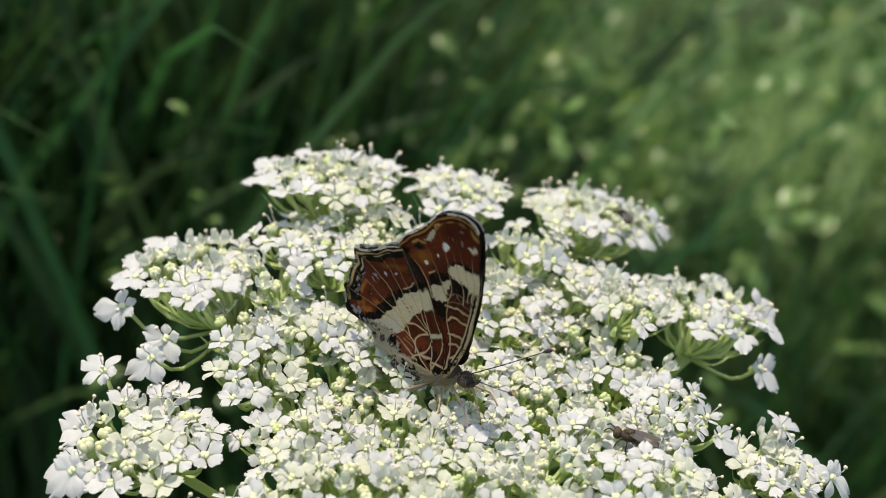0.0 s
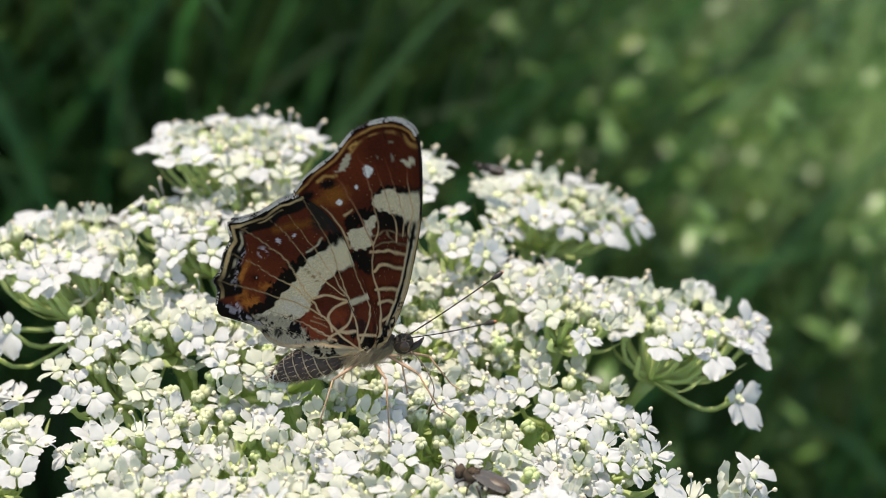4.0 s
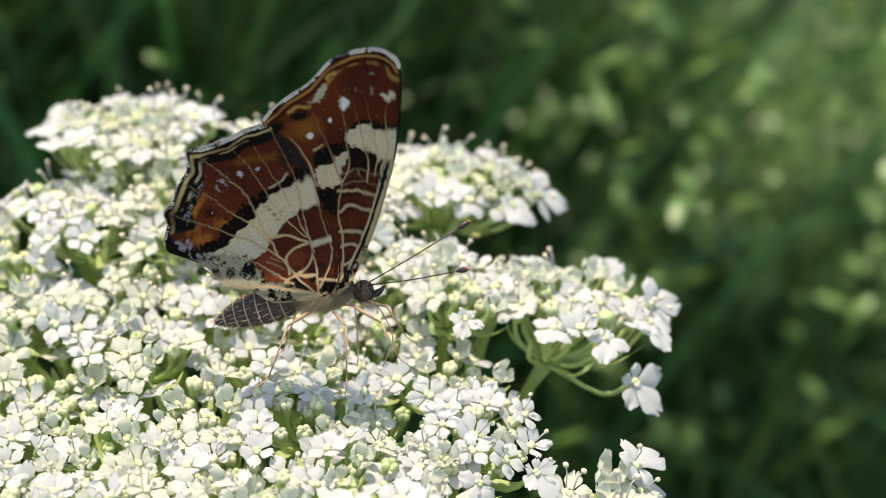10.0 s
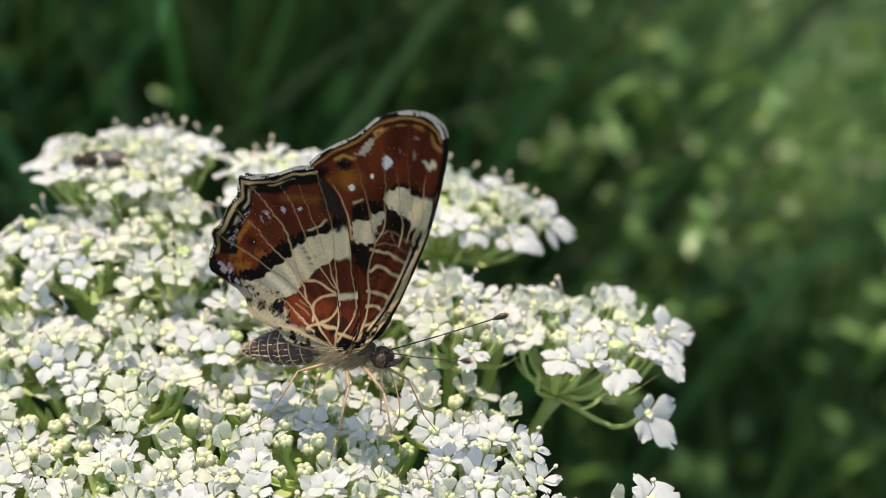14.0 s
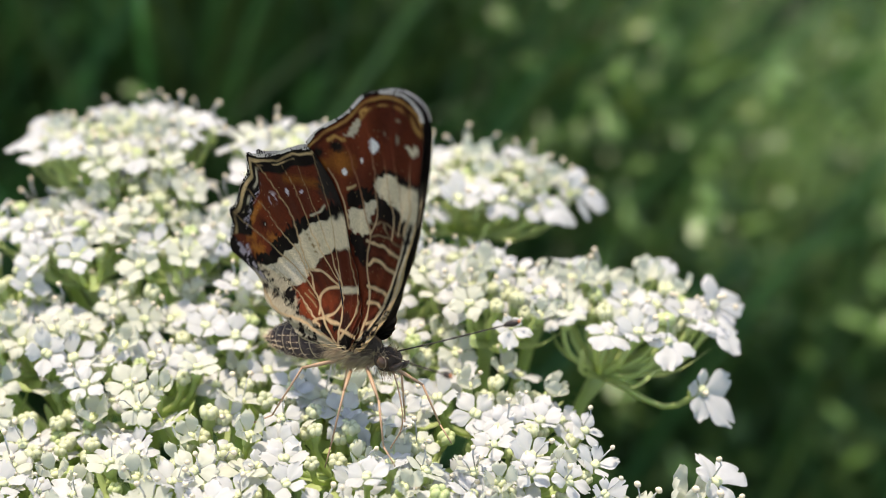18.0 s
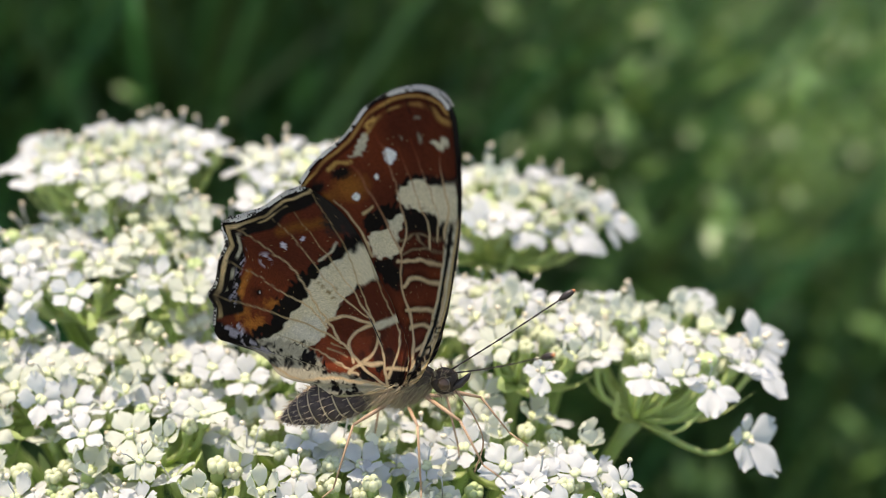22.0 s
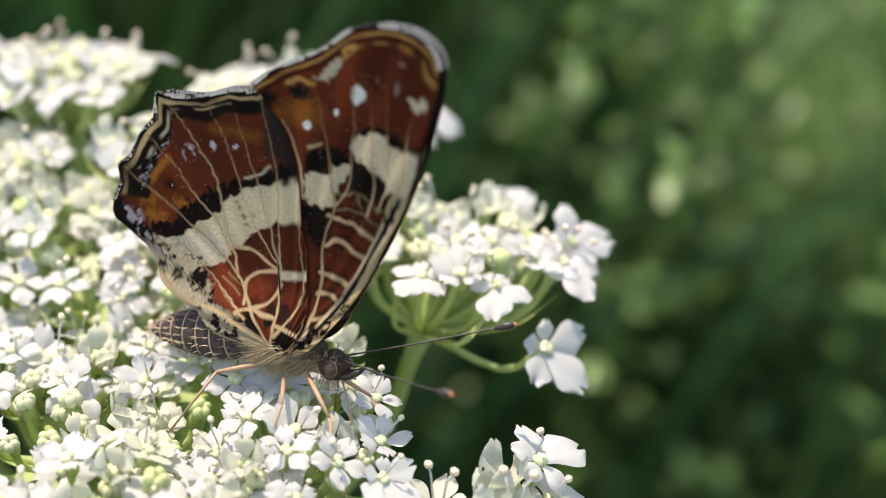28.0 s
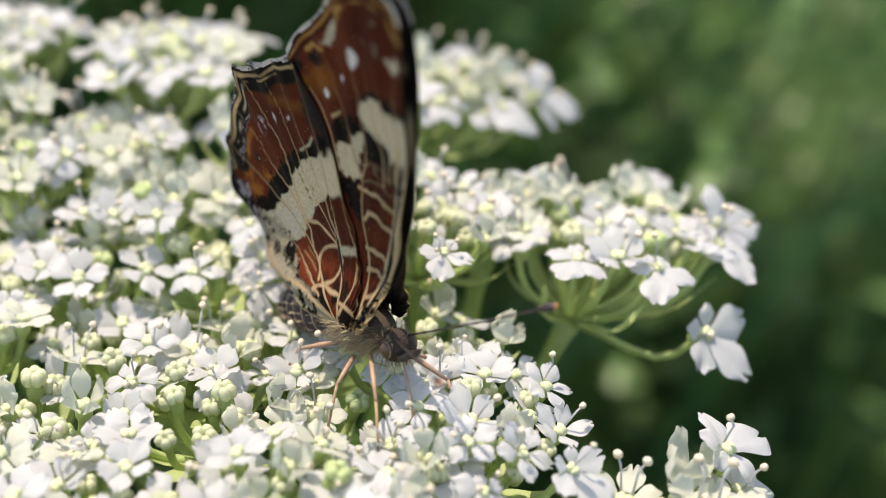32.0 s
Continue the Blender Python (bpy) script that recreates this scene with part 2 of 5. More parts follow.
def build_meadow():
    """The thicket of grass behind and around the flower."""
    blades = []
    for i in range(8000):
        y = 0.36 + abs(rng.normal()) * 0.36
        x = rng.uniform(-1, 1) * (0.20 + y * 0.7)
        length = rng.uniform(0.32, 0.60)
        lean0, lean1 = abs(rng.normal()) * 0.14, rng.uniform(0.2, 1.5)
        az = rng.uniform(0, 2 * math.pi)
        if y < 0.55 and math.sin(az) < 0:
            az = -az
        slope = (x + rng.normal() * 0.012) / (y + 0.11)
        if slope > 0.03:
            # a lower sward, sunlit paleness and darker near shade put into the blade colours
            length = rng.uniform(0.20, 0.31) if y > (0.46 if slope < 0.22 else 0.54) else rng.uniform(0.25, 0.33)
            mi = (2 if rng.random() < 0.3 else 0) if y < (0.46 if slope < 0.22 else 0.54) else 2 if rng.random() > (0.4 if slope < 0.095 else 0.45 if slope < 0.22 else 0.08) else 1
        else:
            # the shade on the left is put into mostly dark blades
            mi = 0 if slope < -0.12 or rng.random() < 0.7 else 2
            if slope < -0.08:
                length *= 1.15
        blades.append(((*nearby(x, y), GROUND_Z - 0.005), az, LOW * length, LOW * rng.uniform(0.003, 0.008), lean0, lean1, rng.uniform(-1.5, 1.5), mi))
    for i in range(1800):
        a, d = rng.uniform(0, 2 * math.pi), rng.uniform(0.45, 2.2)
        x, y = d * math.cos(a), d * math.sin(a)
        if y > 0.1:
            y += 0.6
        blades.append(((*nearby(x, y), GROUND_Z - 0.005), rng.uniform(0, 6.28), LOW * rng.uniform(0.25, 0.5), LOW * rng.uniform(0.004, 0.009), 0.1, rng.uniform(0.3, 1.3), rng.uniform(-1, 1), 0))
    # the sward goes on round about
    wide = np.random.default_rng(3)
    for i in range(7000):
        a, d = wide.uniform(0, 2 * math.pi), 1.5 + 4.5 * math.sqrt(wide.random())
        blades.append(((*nearby(d * math.cos(a), d * math.sin(a)), GROUND_Z - 0.005), wide.uniform(0, 6.28), LOW * wide.uniform(0.25, 0.5), LOW * wide.uniform(0.006, 0.014), 0.1, wide.uniform(0.3, 1.5), wide.uniform(-1, 1), 0 if wide.random() < 0.6 else 2))
    ob = ribbons("meadow_grass", blades, [GRASS, SUNLIT_GRASS, MID_GRASS])
    tagged(ob, "dense tall green meadow grass, bent and overlapping", "grass", kind="stuff")


def build_grass_clump(x, y, n, spread, lean_az, label, mat, height=0.55, width=0.008):
    """A tuft of broad arching blades, each its own part."""
    root = tagged(new("grass_clump"), label, "grass", "broad grass tufts")
    root.location = (*nearby(x, y), GROUND_Z)
    height, width, spread = LOW * height, LOW * width, LOW * spread
    for i in range(n):
        az = lean_az + rng.normal() * 0.7
        foot = (rng.normal() * spread, rng.normal() * spread, 0)
        ribbons("blade", [(foot, az, height * rng.uniform(0.8, 1.15), width * rng.uniform(0.7, 1.3), rng.uniform(0.0, 0.2), rng.uniform(0.7, 1.9), rng.uniform(-0.8, 0.8), 0)], [mat], root, 9)


def build_herb(x, y, height, label, leaf=0.018, mat=HERB):
    """A meadow herb: a stem with many small leaves."""
    root = tagged(new("meadow_herb"), label, "plant", "leafy meadow herbs")
    root.location = (*nearby(x, y), GROUND_Z)
    height, leaf = LOW * height, LOW * leaf
    bm = bmesh.new()
    bend = Vector((rng.normal() * 0.09, rng.normal() * 0.06, 0)) * LOW
    pts = [Vector((0, 0, 0)) + bend * (k / 6) ** 2 + Vector((0, 0, height * k / 6)) for k in range(7)]
    tube(bm, pts, [LOW * (0.0009 - 0.0001 * k) for k in range(7)], 6)
    part("stem", bm, GRASS, root)
    for k in range(15):
        u = rng.uniform(0.5, 1.0)
        p = bend * u ** 2 + Vector((0, 0, height * u))
        ribbons("leaf", [(p, k * 2.4 + rng.normal() * 0.3, leaf * rng.uniform(0.8, 1.6), leaf * rng.uniform(0.5, 0.8), rng.uniform(0.5, 1.0), rng.uniform(1.2, 2.0), rng.uniform(-0.5, 0.5), 0)], [mat], root, 5)


def herb_height(y, low=29):
    """Herbs grow lower the farther they stand from the flower, where the sward is thinner."""
    slope = math.tan(radians(rng.uniform(low - 13, low)))
    return min(0.5, max(0.12, (0.045 - LOW * (y + 0.11) * slope - GROUND_Z) / LOW))


# ---------------------------------------------------------------- the umbel
def dome(x, y):
    """Height of the umbel's surface over the plan, metres."""
    yc = min(max(y, -0.030), 0.007)
    return 0.00569 - 0.0577 * x + 0.5465 * yc - 3.71 * x * x - 0.375 * x * yc + 12.14 * yc * yc + (y - yc) * (-0.15 if y < yc else 0.1) + 0.0024 * math.exp(-((x + 0.028) / 0.011) ** 2 - ((y + 0.006) / (0.0065 if y > -0.006 else 0.011)) ** 2)


def petal(bm, angle, length, width, lift, curl, notch=0.3, base=0.2, cols=4, hook=0.0):
    """A white petal on a narrow claw, two-lobed at its end, creased along the middle, its tip bent in by hook."""
    prof = (0.25, 0.40, 0.66, 0.91, 1.0, 0.96, 0.79, 0.48)
    ca, sa = math.cos(angle), math.sin(angle)
    skew, roll, wave = random.uniform(-0.14, 0.14), random.uniform(-0.3, 0.3), random.uniform(-0.09, 0.09)
    puff, crease = random.uniform(0.04, 0.18), random.uniform(0.08, 0.2)
    n = len(prof) - 1
    rows = []
    for i, w in enumerate(prof):
        s = i / n
        row = []
        for j in range(cols + 1):
            t = 2 * j / cols - 1
            tip = 1 - notch * (1 - 2 * abs(t)) ** 2 if abs(t) < 0.5 else 1 - 0.20 * (2 * abs(t) - 1) ** 2
            r = base + s * length * (1 + (tip - 1) * s * s) - hook * length * max(0, s - 0.72) * 1.6
            y = t * width * w * 0.5 + skew * s * s * length * 0.5
            z = lift * s + curl * s * s + puff * width * (1 - t * t) * w - crease * width * s * max(0, 1 - 2.5 * abs(t)) + roll * t * w * width * 0.5 + wave * math.sin(t * 4 + s * 5) * 0.5 * s + hook * length * max(0, s - 0.6) * 1.1
            row.append(bm.verts.new(Vector((r * ca - y * sa, r * sa + y * ca, z)) * MM))
        rows.append(row)
    for a, b in zip(rows, rows[1:]):
        for j in range(cols):
            bm.faces.new((a[j], b[j], b[j + 1], a[j + 1])).smooth = True


def done_mesh(name, bm, mats):
    me = bpy.data.meshes.new(name)
    bm.to_mesh(me)
    bm.free()
    for m in mats:
        me.materials.append(m)
    return me


def floret_meshes(kind, seed):
    """The meshes of one floret: middle, petals, stamens; +x is outward from the middle of its umbellet."""
    random.seed(seed)
    petals, stamens = [], []
    mid = bmesh.new()
    if kind == "bud":
        for k in range(5):
            a = k * 1.2566 + random.uniform(-0.1, 0.1)
            bm = bmesh.new()
            blob(bm, Vector((0.27 * math.cos(a), 0.27 * math.sin(a), 0.26 + random.uniform(-0.05, 0.1))) * MM, (0.27 * MM, 0.27 * MM, 0.34 * MM), None, 7, 5, 0)
            petals.append(done_mesh("closed_petal", bm, [BUD if seed < 10 else PALE_BUD]))
    else:
        start, lift, curl = random.uniform(-0.2, 0.2), random.uniform(0.15, 0.7), random.uniform(-0.45, 0.05)
        for k in range(5):
            a = start + k * 1.2566 + random.uniform(-0.12, 0.12)
            bm = bmesh.new()
            if kind == "outer":
                toward = (1 + math.cos(a)) / 2
                ln = 0.85 + 1.35 * toward ** 1.8 + random.uniform(-0.12, 0.2)
                petal(bm, a, ln, 0.85 + 0.95 * toward ** 1.6, lift * 0.7 + random.uniform(-0.12, 0.12), curl + random.uniform(-0.12, 0.12), random.uniform(0.08, 0.26), cols=6)
            elif kind == "opening":
                petal(bm, a, random.uniform(0.68, 0.95), random.uniform(0.66, 0.86), random.uniform(0.5, 0.9), random.uniform(-0.1, 0.3), 0.2, 0.22, 4, random.uniform(0.5, 0.9))
            else:
                petal(bm, a, random.uniform(1.0, 1.28), random.uniform(0.86, 1.06), lift + random.uniform(-0.13, 0.13), curl + random.uniform(-0.12, 0.12), random.uniform(0.06, 0.26), 0.2, 6, random.choice((0, 0, 0, 0.2)))
            petals.append(done_mesh("petal", bm, [CREAM_PETAL if kind == "opening" or kind == "inner" and (seed // 10) % 3 == 0 else PETAL]))
        for k in range(5):
            a = start + (k + 0.5) * 1.2566 + random.uniform(-0.2, 0.2)
            if random.random() < (0.24 if kind != "opening" else 0.08):
                bm = bmesh.new()
                h = random.uniform(0.9, 1.7)
                tip = Vector((math.cos(a) * 0.7, math.sin(a) * 0.7, h)) * MM
                tube(bm, [Vector((math.cos(a) * 0.25, math.sin(a) * 0.25, 0.1)) * MM, tip * 0.6 + Vector((0, 0, 0.25 * MM)), tip], [0.045 * MM] * 3, 4, 0)
                blob(bm, tip, (0.18 * MM, 0.15 * MM, 0.15 * MM), None, 6, 4, 1)
                stamens.append(done_mesh("stamen", bm, [PETAL, ANTHER]))
        # the swollen disc in the middle, in two halves
        for k in (-1, 1):
            blob(mid, (0.12 * k * MM, 0, 0.10 * MM), (0.19 * MM, 0.27 * MM, 0.16 * MM), None, 8, 5, 0, 0.06)
    blob(mid, (0, 0, -0.42 * MM), (0.34 * MM, 0.34 * MM, 0.58 * MM), None, 9, 7, 0)
    for f in mid.faces:
        f.material_index = 0 if f.calc_center_median().z > -0.05 * MM else 1
    return done_mesh("floret", mid, [BUD if kind == "bud" else CENTRE, STALK]), petals, stamens


FLORETS = {k: [floret_meshes(k, 10 * i + s) for i in range(n)] for k, n, s in (("outer", 8, 1), ("inner", 12, 2), ("opening", 5, 4), ("bud", 4, 3))}
AXIS = Vector((-0.015, -0.015, 0.0))
HUB = Vector((-0.010, -0.008, -0.023))
umbel = tagged(new("wild_carrot_umbel"), "white wild carrot flower head, in full bloom on a green stem", "flower")
FLORET_PLACES = []  # pose, kind, which of its kind


def add_umbellet(x, y, z, radius, count, extra=(), lean=None, size=1.0, node=None, rim=False):
    """A small umbel: a ray from the hub, a bowl of pedicels and bracteoles, and places for its florets.
    radius: to the outermost florets' middles; lean: how far the flat top leans in x and y; node: where the pedicels meet."""
    top = Vector((x, y, z))
    out = top - AXIS
    out.z = 0
    far = min(1.0, out.length / 0.03)
    out = out.normalized() if out.length > 1e-4 else Vector((1, 0, 0))
    if lean is None:
        lean = (out.x * 0.2 * far, out.y * 0.2 * far)
    normal = Vector((lean[0], lean[1], 1)).normalized()
    side = normal.cross(Vector((0, 1, 0))).normalized()
    fore = normal.cross(side)
    node = Vector(node) if node else top - normal * radius * 0.8 - out * radius * 0.25 * far
    bm = bmesh.new()
    ray = curve_points([HUB, HUB.lerp(node, 0.5) + out * 0.005 + Vector((0, 0, -0.003)), node], 6)
    tube(bm, ray, [0.00050] * (len(ray) - 1) + [0.00075], 8)
    hairs(bm, 160, lambda: random.choice(ray[2:]).lerp(random.choice(ray[-4:]), random.random() * 0.3), lambda p: Vector((random.uniform(-1, 1), random.uniform(-1, 1), random.uniform(-1, 1))), 0.0009)
    holder = part("umbellet_ray", bm, STALK, umbel, "hairy green flower stalk")
    spots = []
    ga = random.uniform(0, 6.28)
    if not rim:
        count = int(count * 0.8)
    for k in range(count):
        u = math.sqrt((k + 0.4) / count)
        a = ga + k * 2.39996 + random.uniform(-0.2, 0.2)
        rad = side * math.cos(a) + fore * math.sin(a)
        r = radius * u * random.uniform(0.92, 1.06)
        # flat on top, the middle a little sunken, the outermost florets at uneven heights
        p = top + rad * r + normal * (radius * (0.05 * u - 0.12 * u ** 4) + random.uniform(-0.5, 0.45) * MM)
        spots.append((p, rad, u, ""))
    for k in range(int(count * 0.6)):
        a = random.uniform(0, 6.28)
        rad = side * math.cos(a) + fore * math.sin(a)
        u = random.uniform(0.1, 0.75)
        spots.append((top + rad * radius * u - normal * random.uniform(0.4, 1.5) * MM, rad, u, "bud"))
    for p in extra:
        p = Vector(p)
        rad = p - node
        rad = (rad - normal * rad.dot(normal)).normalized()
        spots.append((p, rad, 1.3, "outer"))
    for p, rad, u, kind in spots:
        ln = (p - node).length
        bm = bmesh.new()
        mid = node.lerp(p, 0.55) + rad * 0.12 * ln - normal * 0.16 * ln * u
        tube(bm, curve_points([node, mid, p], 3), [0.00026, 0.00023, 0.00021, 0.00020, 0.00020, 0.00022, 0.00028], 5)
        part("pedicel", bm, STALK, holder)
    for k in range(7):
        a = k * 0.8976 + random.uniform(-0.2, 0.2)
        rad = side * math.cos(a) + fore * math.sin(a)
        tip = top + rad * radius * random.uniform(0.85, 1.1) - normal * radius * random.uniform(0.12, 0.35)
        bm = bmesh.new()
        c = curve_points([node, node.lerp(tip, 0.55) + rad * radius * 0.12 - normal * radius * 0.16, tip], 4)
        across = rad.cross(normal).normalized()
        rows = [[bm.verts.new(q + across * w * e + normal * abs(e) * w * 0.3) for e in (-1, 0, 1)] for q, w in zip(c, (0.0003, 0.0004, 0.0005, 0.00048, 0.0004, 0.0003, 0.00025, 0.0002, 0.00004))]
        for r0, r1 in zip(rows, rows[1:]):
            for q in range(2):
                bm.faces.new((r0[q], r0[q + 1], r1[q + 1], r1[q])).smooth = True
        part("bracteole", bm, STALK, holder)
    for p, rad, u, kind in spots:
        outward = rad.dot(out) * far
        if not kind:
            roll = random.random()
            if u > 0.76:
                kind = "outer" if (rim and (outward > 0.0 or roll < 0.3)) or (not rim and roll < 0.22) else "inner"
            elif u < 0.5:
                kind = "bud" if roll < 0.5 else "opening" if roll < 0.78 else "inner"
            else:
                kind = "bud" if roll < 0.14 else "opening" if roll < 0.42 else "inner"
        jit = Vector((random.uniform(-1, 1), random.uniform(-1, 1), random.uniform(-1, 1)))
        zz = (normal + rad * (0.35 if rim else 0.55) * u * u + jit * 0.24 + Vector((0.03, -0.06 if rim else -0.16, 0))).normalized()
        if u > 1.2:
            zz = (normal * 0.7 + rad * 0.5 + Vector((0.1, -0.5, 0))).normalized()
        xx = (rad - zz * rad.dot(zz)).normalized()
        yy = zz.cross(xx)
        sc = size * random.uniform(1.10, 1.36)
        if kind == "outer":
            sc = size * random.uniform(0.95, 1.2) * (0.85 + 0.2 * max(0, outward))
        if kind == "bud":
            sc *= random.uniform(0.75, 1.05)
        if u > 1.2:
            sc = 1.38
        spin = Matrix.Rotation(random.uniform(0, 6.28) if kind != "outer" else random.uniform(-0.4, 0.4), 3, "Z")
        m = Matrix.LocRotScale(p, (Matrix((xx, yy, zz)).transposed() @ spin).to_quaternion(), (sc, sc, sc))
        FLORET_PLACES.append((m, kind, random.randrange(len(FLORETS[kind]))))


def place_florets():
    """The florets nearest the butterfly's place as parts with petals; the rest of the head joined."""
    ordered = sorted(FLORET_PLACES, key=lambda f: (f[0].translation - Vector((0.001, -0.018, 0))).length)
    for m, kind, which in ordered[:300]:
        mid, petals, stamens = FLORETS[kind][which]
        fl = new("floret", mid)
        fl.parent = umbel
        fl.matrix_local = m
        for group in (petals, stamens):
            for me in group:
                new(me.name.split(".")[0], me).parent = fl
    mats = [PETAL, CENTRE, BUD, STALK, ANTHER, CREAM_PETAL, PALE_BUD]
    verts, faces, idx, base = [], [], [], 0
    cache = {}
    for m, kind, which in ordered[300:]:
        if (kind, which) not in cache:
            vs, fs, ix, b = [], [], [], 0
            mid, petals, stamens = FLORETS[kind][which]
            for me in [mid] + petals + stamens:
                vs.append(np.array([v.co for v in me.vertices]))
                fs += [tuple(b + k for k in f.vertices) for f in me.polygons]
                ix += [mats.index(me.materials[f.material_index]) for f in me.polygons]
                b += len(me.vertices)
            cache[kind, which] = (np.concatenate(vs), fs, ix)
        vs, fs, ix = cache[kind, which]
        mm = np.array(m)
        verts.append(vs @ mm[:3, :3].T + mm[:3, 3])
        faces += [tuple(base + k for k in f) for f in fs]
        idx += ix
        base += len(vs)
    me = bpy.data.meshes.new("floret_carpet")
    me.from_pydata(np.concatenate(verts).tolist(), [], faces)
    for mt in mats:
        me.materials.append(mt)
    me.polygons.foreach_set("material_index", idx)
    smooth(me)
    ob = new("floret_carpet", me)
    ob.parent = umbel
    tagged(ob, "many small white five-petalled florets", kind="stuff")


def build_umbel():
    random.seed(5)
    rim = [  # middle of the flat top, radius, florets, size, lean, where the pedicels meet, hanging florets
        ((-0.0244, 0.0080, 0.0075), 0.0074, 40, 1.12, (-0.05, 0.17), (-0.0240, 0.0056, 0.0032), ()),
        ((-0.0107, 0.0060, 0.0074), 0.0048, 24, 1.1, (0.0, 0.12), None, ()),
        ((0.0041, 0.0064, 0.0048), 0.0066, 34, 1.12, (0.16, 0.12), (0.0022, 0.0036, 0.0014), [(0.0112, 0.0056, 0.0036)]),
        ((0.0146, -0.0076, 0.0017), 0.0059, 23, 1.1, (0.1, 0.04), (0.0120, -0.0102, -0.0026), [(0.0188, -0.0134, -0.0018), (0.0204, -0.0064, 0.0008)]),
        ((-0.0388, -0.0024, 0.0022), 0.0064, 30, 1.12, (-0.12, 0.1), (-0.0345, -0.0062, -0.0028), [(-0.0455, -0.0062, -0.0004), (-0.0425, -0.0130, -0.0018), (-0.0412, -0.0105, -0.0012)]),
        ((-0.0430, -0.0214, -0.0043), 0.0070, 32, 1.2, (-0.15, -0.05), (-0.0405, -0.0225, -0.0078), [(-0.0490, -0.0262, -0.0048), (-0.0470, -0.0135, -0.0030)]),
        ((0.0168, -0.0268, -0.0036), 0.0042, 15, 1.2, (0.15, -0.05), None, [(0.0184, -0.0226, -0.0024), (0.0215, -0.0288, -0.0034)]),
        ((-0.0370, -0.0345, -0.0066), 0.0062, 26, 1.15, None, None, ()), ((-0.0210, -0.0395, -0.0050), 0.0062, 26, 1.15, None, None, ()),
        ((-0.0040, -0.0370, -0.0052), 0.0060, 26, 1.15, None, None, ()), ((0.0078, -0.0320, -0.0044), 0.0052, 22, 1.15, None, None, ())]
    within = [  # plan place, height above the dome, radius, florets
        (0.0070, -0.0222, 0.0003, 0.0050, 20), (0.0048, -0.0158, -0.0003, 0.0046, 17), (-0.0256, -0.0038, 0.0002, 0.0046, 18), (-0.0290, -0.0002, -0.0004, 0.0044, 17), (-0.0212, 0.0012, 0.0, 0.0044, 17),
        (-0.0185, -0.0032, 0.0002, 0.0044, 17), (-0.0325, -0.0150, 0.0, 0.0048, 18), (-0.0285, -0.0110, 0.0, 0.0046, 17), (0.0052, -0.0090, 0.0018, 0.0044, 16),
        (0.0022, -0.0056, 0.0006, 0.0042, 15), (0.0088, -0.0064, 0.0008, 0.0038, 12), (-0.0135, -0.0010, -0.0004, 0.0042, 16), (-0.0040, -0.0014, 0.0002, 0.0042, 15)]
    outer = [(c[0], c[1]) for c, *_ in rim]
    done = []
    for c, r, n, size, lean, node, hanging in rim:
        add_umbellet(*c, r, n, hanging, lean, size, node, True)
        done.append((c[0], c[1], r))
    for x, y, dz, r, n in within:
        add_umbellet(x, y, dome(x, y) + dz, r, n)
        done.append((x, y, r))
    step = 0.0090
    for row, y0 in enumerate((-0.0335, -0.0270, -0.0205, -0.0145, -0.0095, -0.0050, -0.0008)):
        for col in range(-5, 6):
            x = AXIS.x + (col + 0.5 * (row % 2)) * step + random.uniform(-1, 1) * 0.0013
            y = y0 + random.uniform(-1, 1) * 0.0010
            if x < -0.046 or x > (0.002 if y > -0.0125 else 0.008):
                continue
            if ((x + 0.017) / 0.032) ** 2 + ((y + 0.0165) / 0.026) ** 2 > 1:
                continue
            if any(math.hypot(x - outer[k][0], y - outer[k][1]) < 0.0096 for k in (4, 5, 7)):
                continue
            if any(math.hypot(x - a, (y - b) * (1.25 if y > -0.015 else 1.0)) < 0.0026 + r * 0.40 for a, b, r in done):
                continue
            done.append((x, y, 0.0054))
            add_umbellet(x, y, dome(x, y) + random.uniform(-1.0, 0.6) * MM, random.uniform(0.0041, 0.0050), random.randint(13, 16))
    # small umbellets close the gaps that are left
    for y in [-0.0360 + 0.001 * k for k in range(33)]:
        for x in [-0.046 + 0.001 * k for k in range(52)]:
            if x > (-0.004 if y > -0.007 else 0.005 if y > -0.0125 else 0.009) or ((x + 0.017) / 0.030) ** 2 + ((y + 0.0165) / 0.023) ** 2 > 1:
                continue
            if x > -0.032 and all(math.hypot(x - a, (y - b) * 1.2) > max(0.0050, r * 0.92) for a, b, r in done):
                done.append((x, y, 0.0045))
                add_umbellet(x, y, dome(x, y) + random.uniform(-1.2, 0.0) * MM, 0.0036, 9)
    place_florets()
    bm = bmesh.new()
    stem = curve_points([(-0.006, 0.012, GROUND_Z - 0.01), (-0.008, 0.004, -0.14), (-0.010, -0.004, -0.07), HUB], 8)
    tube(bm, stem, [0.0026 - 0.0007 * k / (len(stem) - 1) for k in range(len(stem))], 10)
    part("stem", bm, STALK, umbel)
    for k in range(9):
        bm = bmesh.new()
        a = k * 0.698
        d = Vector((math.cos(a), math.sin(a), 0))
        tube(bm, curve_points([HUB, HUB + d * 0.012 + Vector((0, 0, -0.004)), HUB + d * 0.022 + Vector((0, 0, -0.010))], 4), [0.0006, 0.0005, 0.0005, 0.0004, 0.0004, 0.0003, 0.0003, 0.0002, 0.0001], 5)
        part("bract", bm, STALK, umbel)


# ---------------------------------------------------------------- the butterfly
# Wing charts: x to the head, y down to the body, the wing root at (738, 606); one unit is about 0.03 mm.
ROOT = (738.0, 606.0)


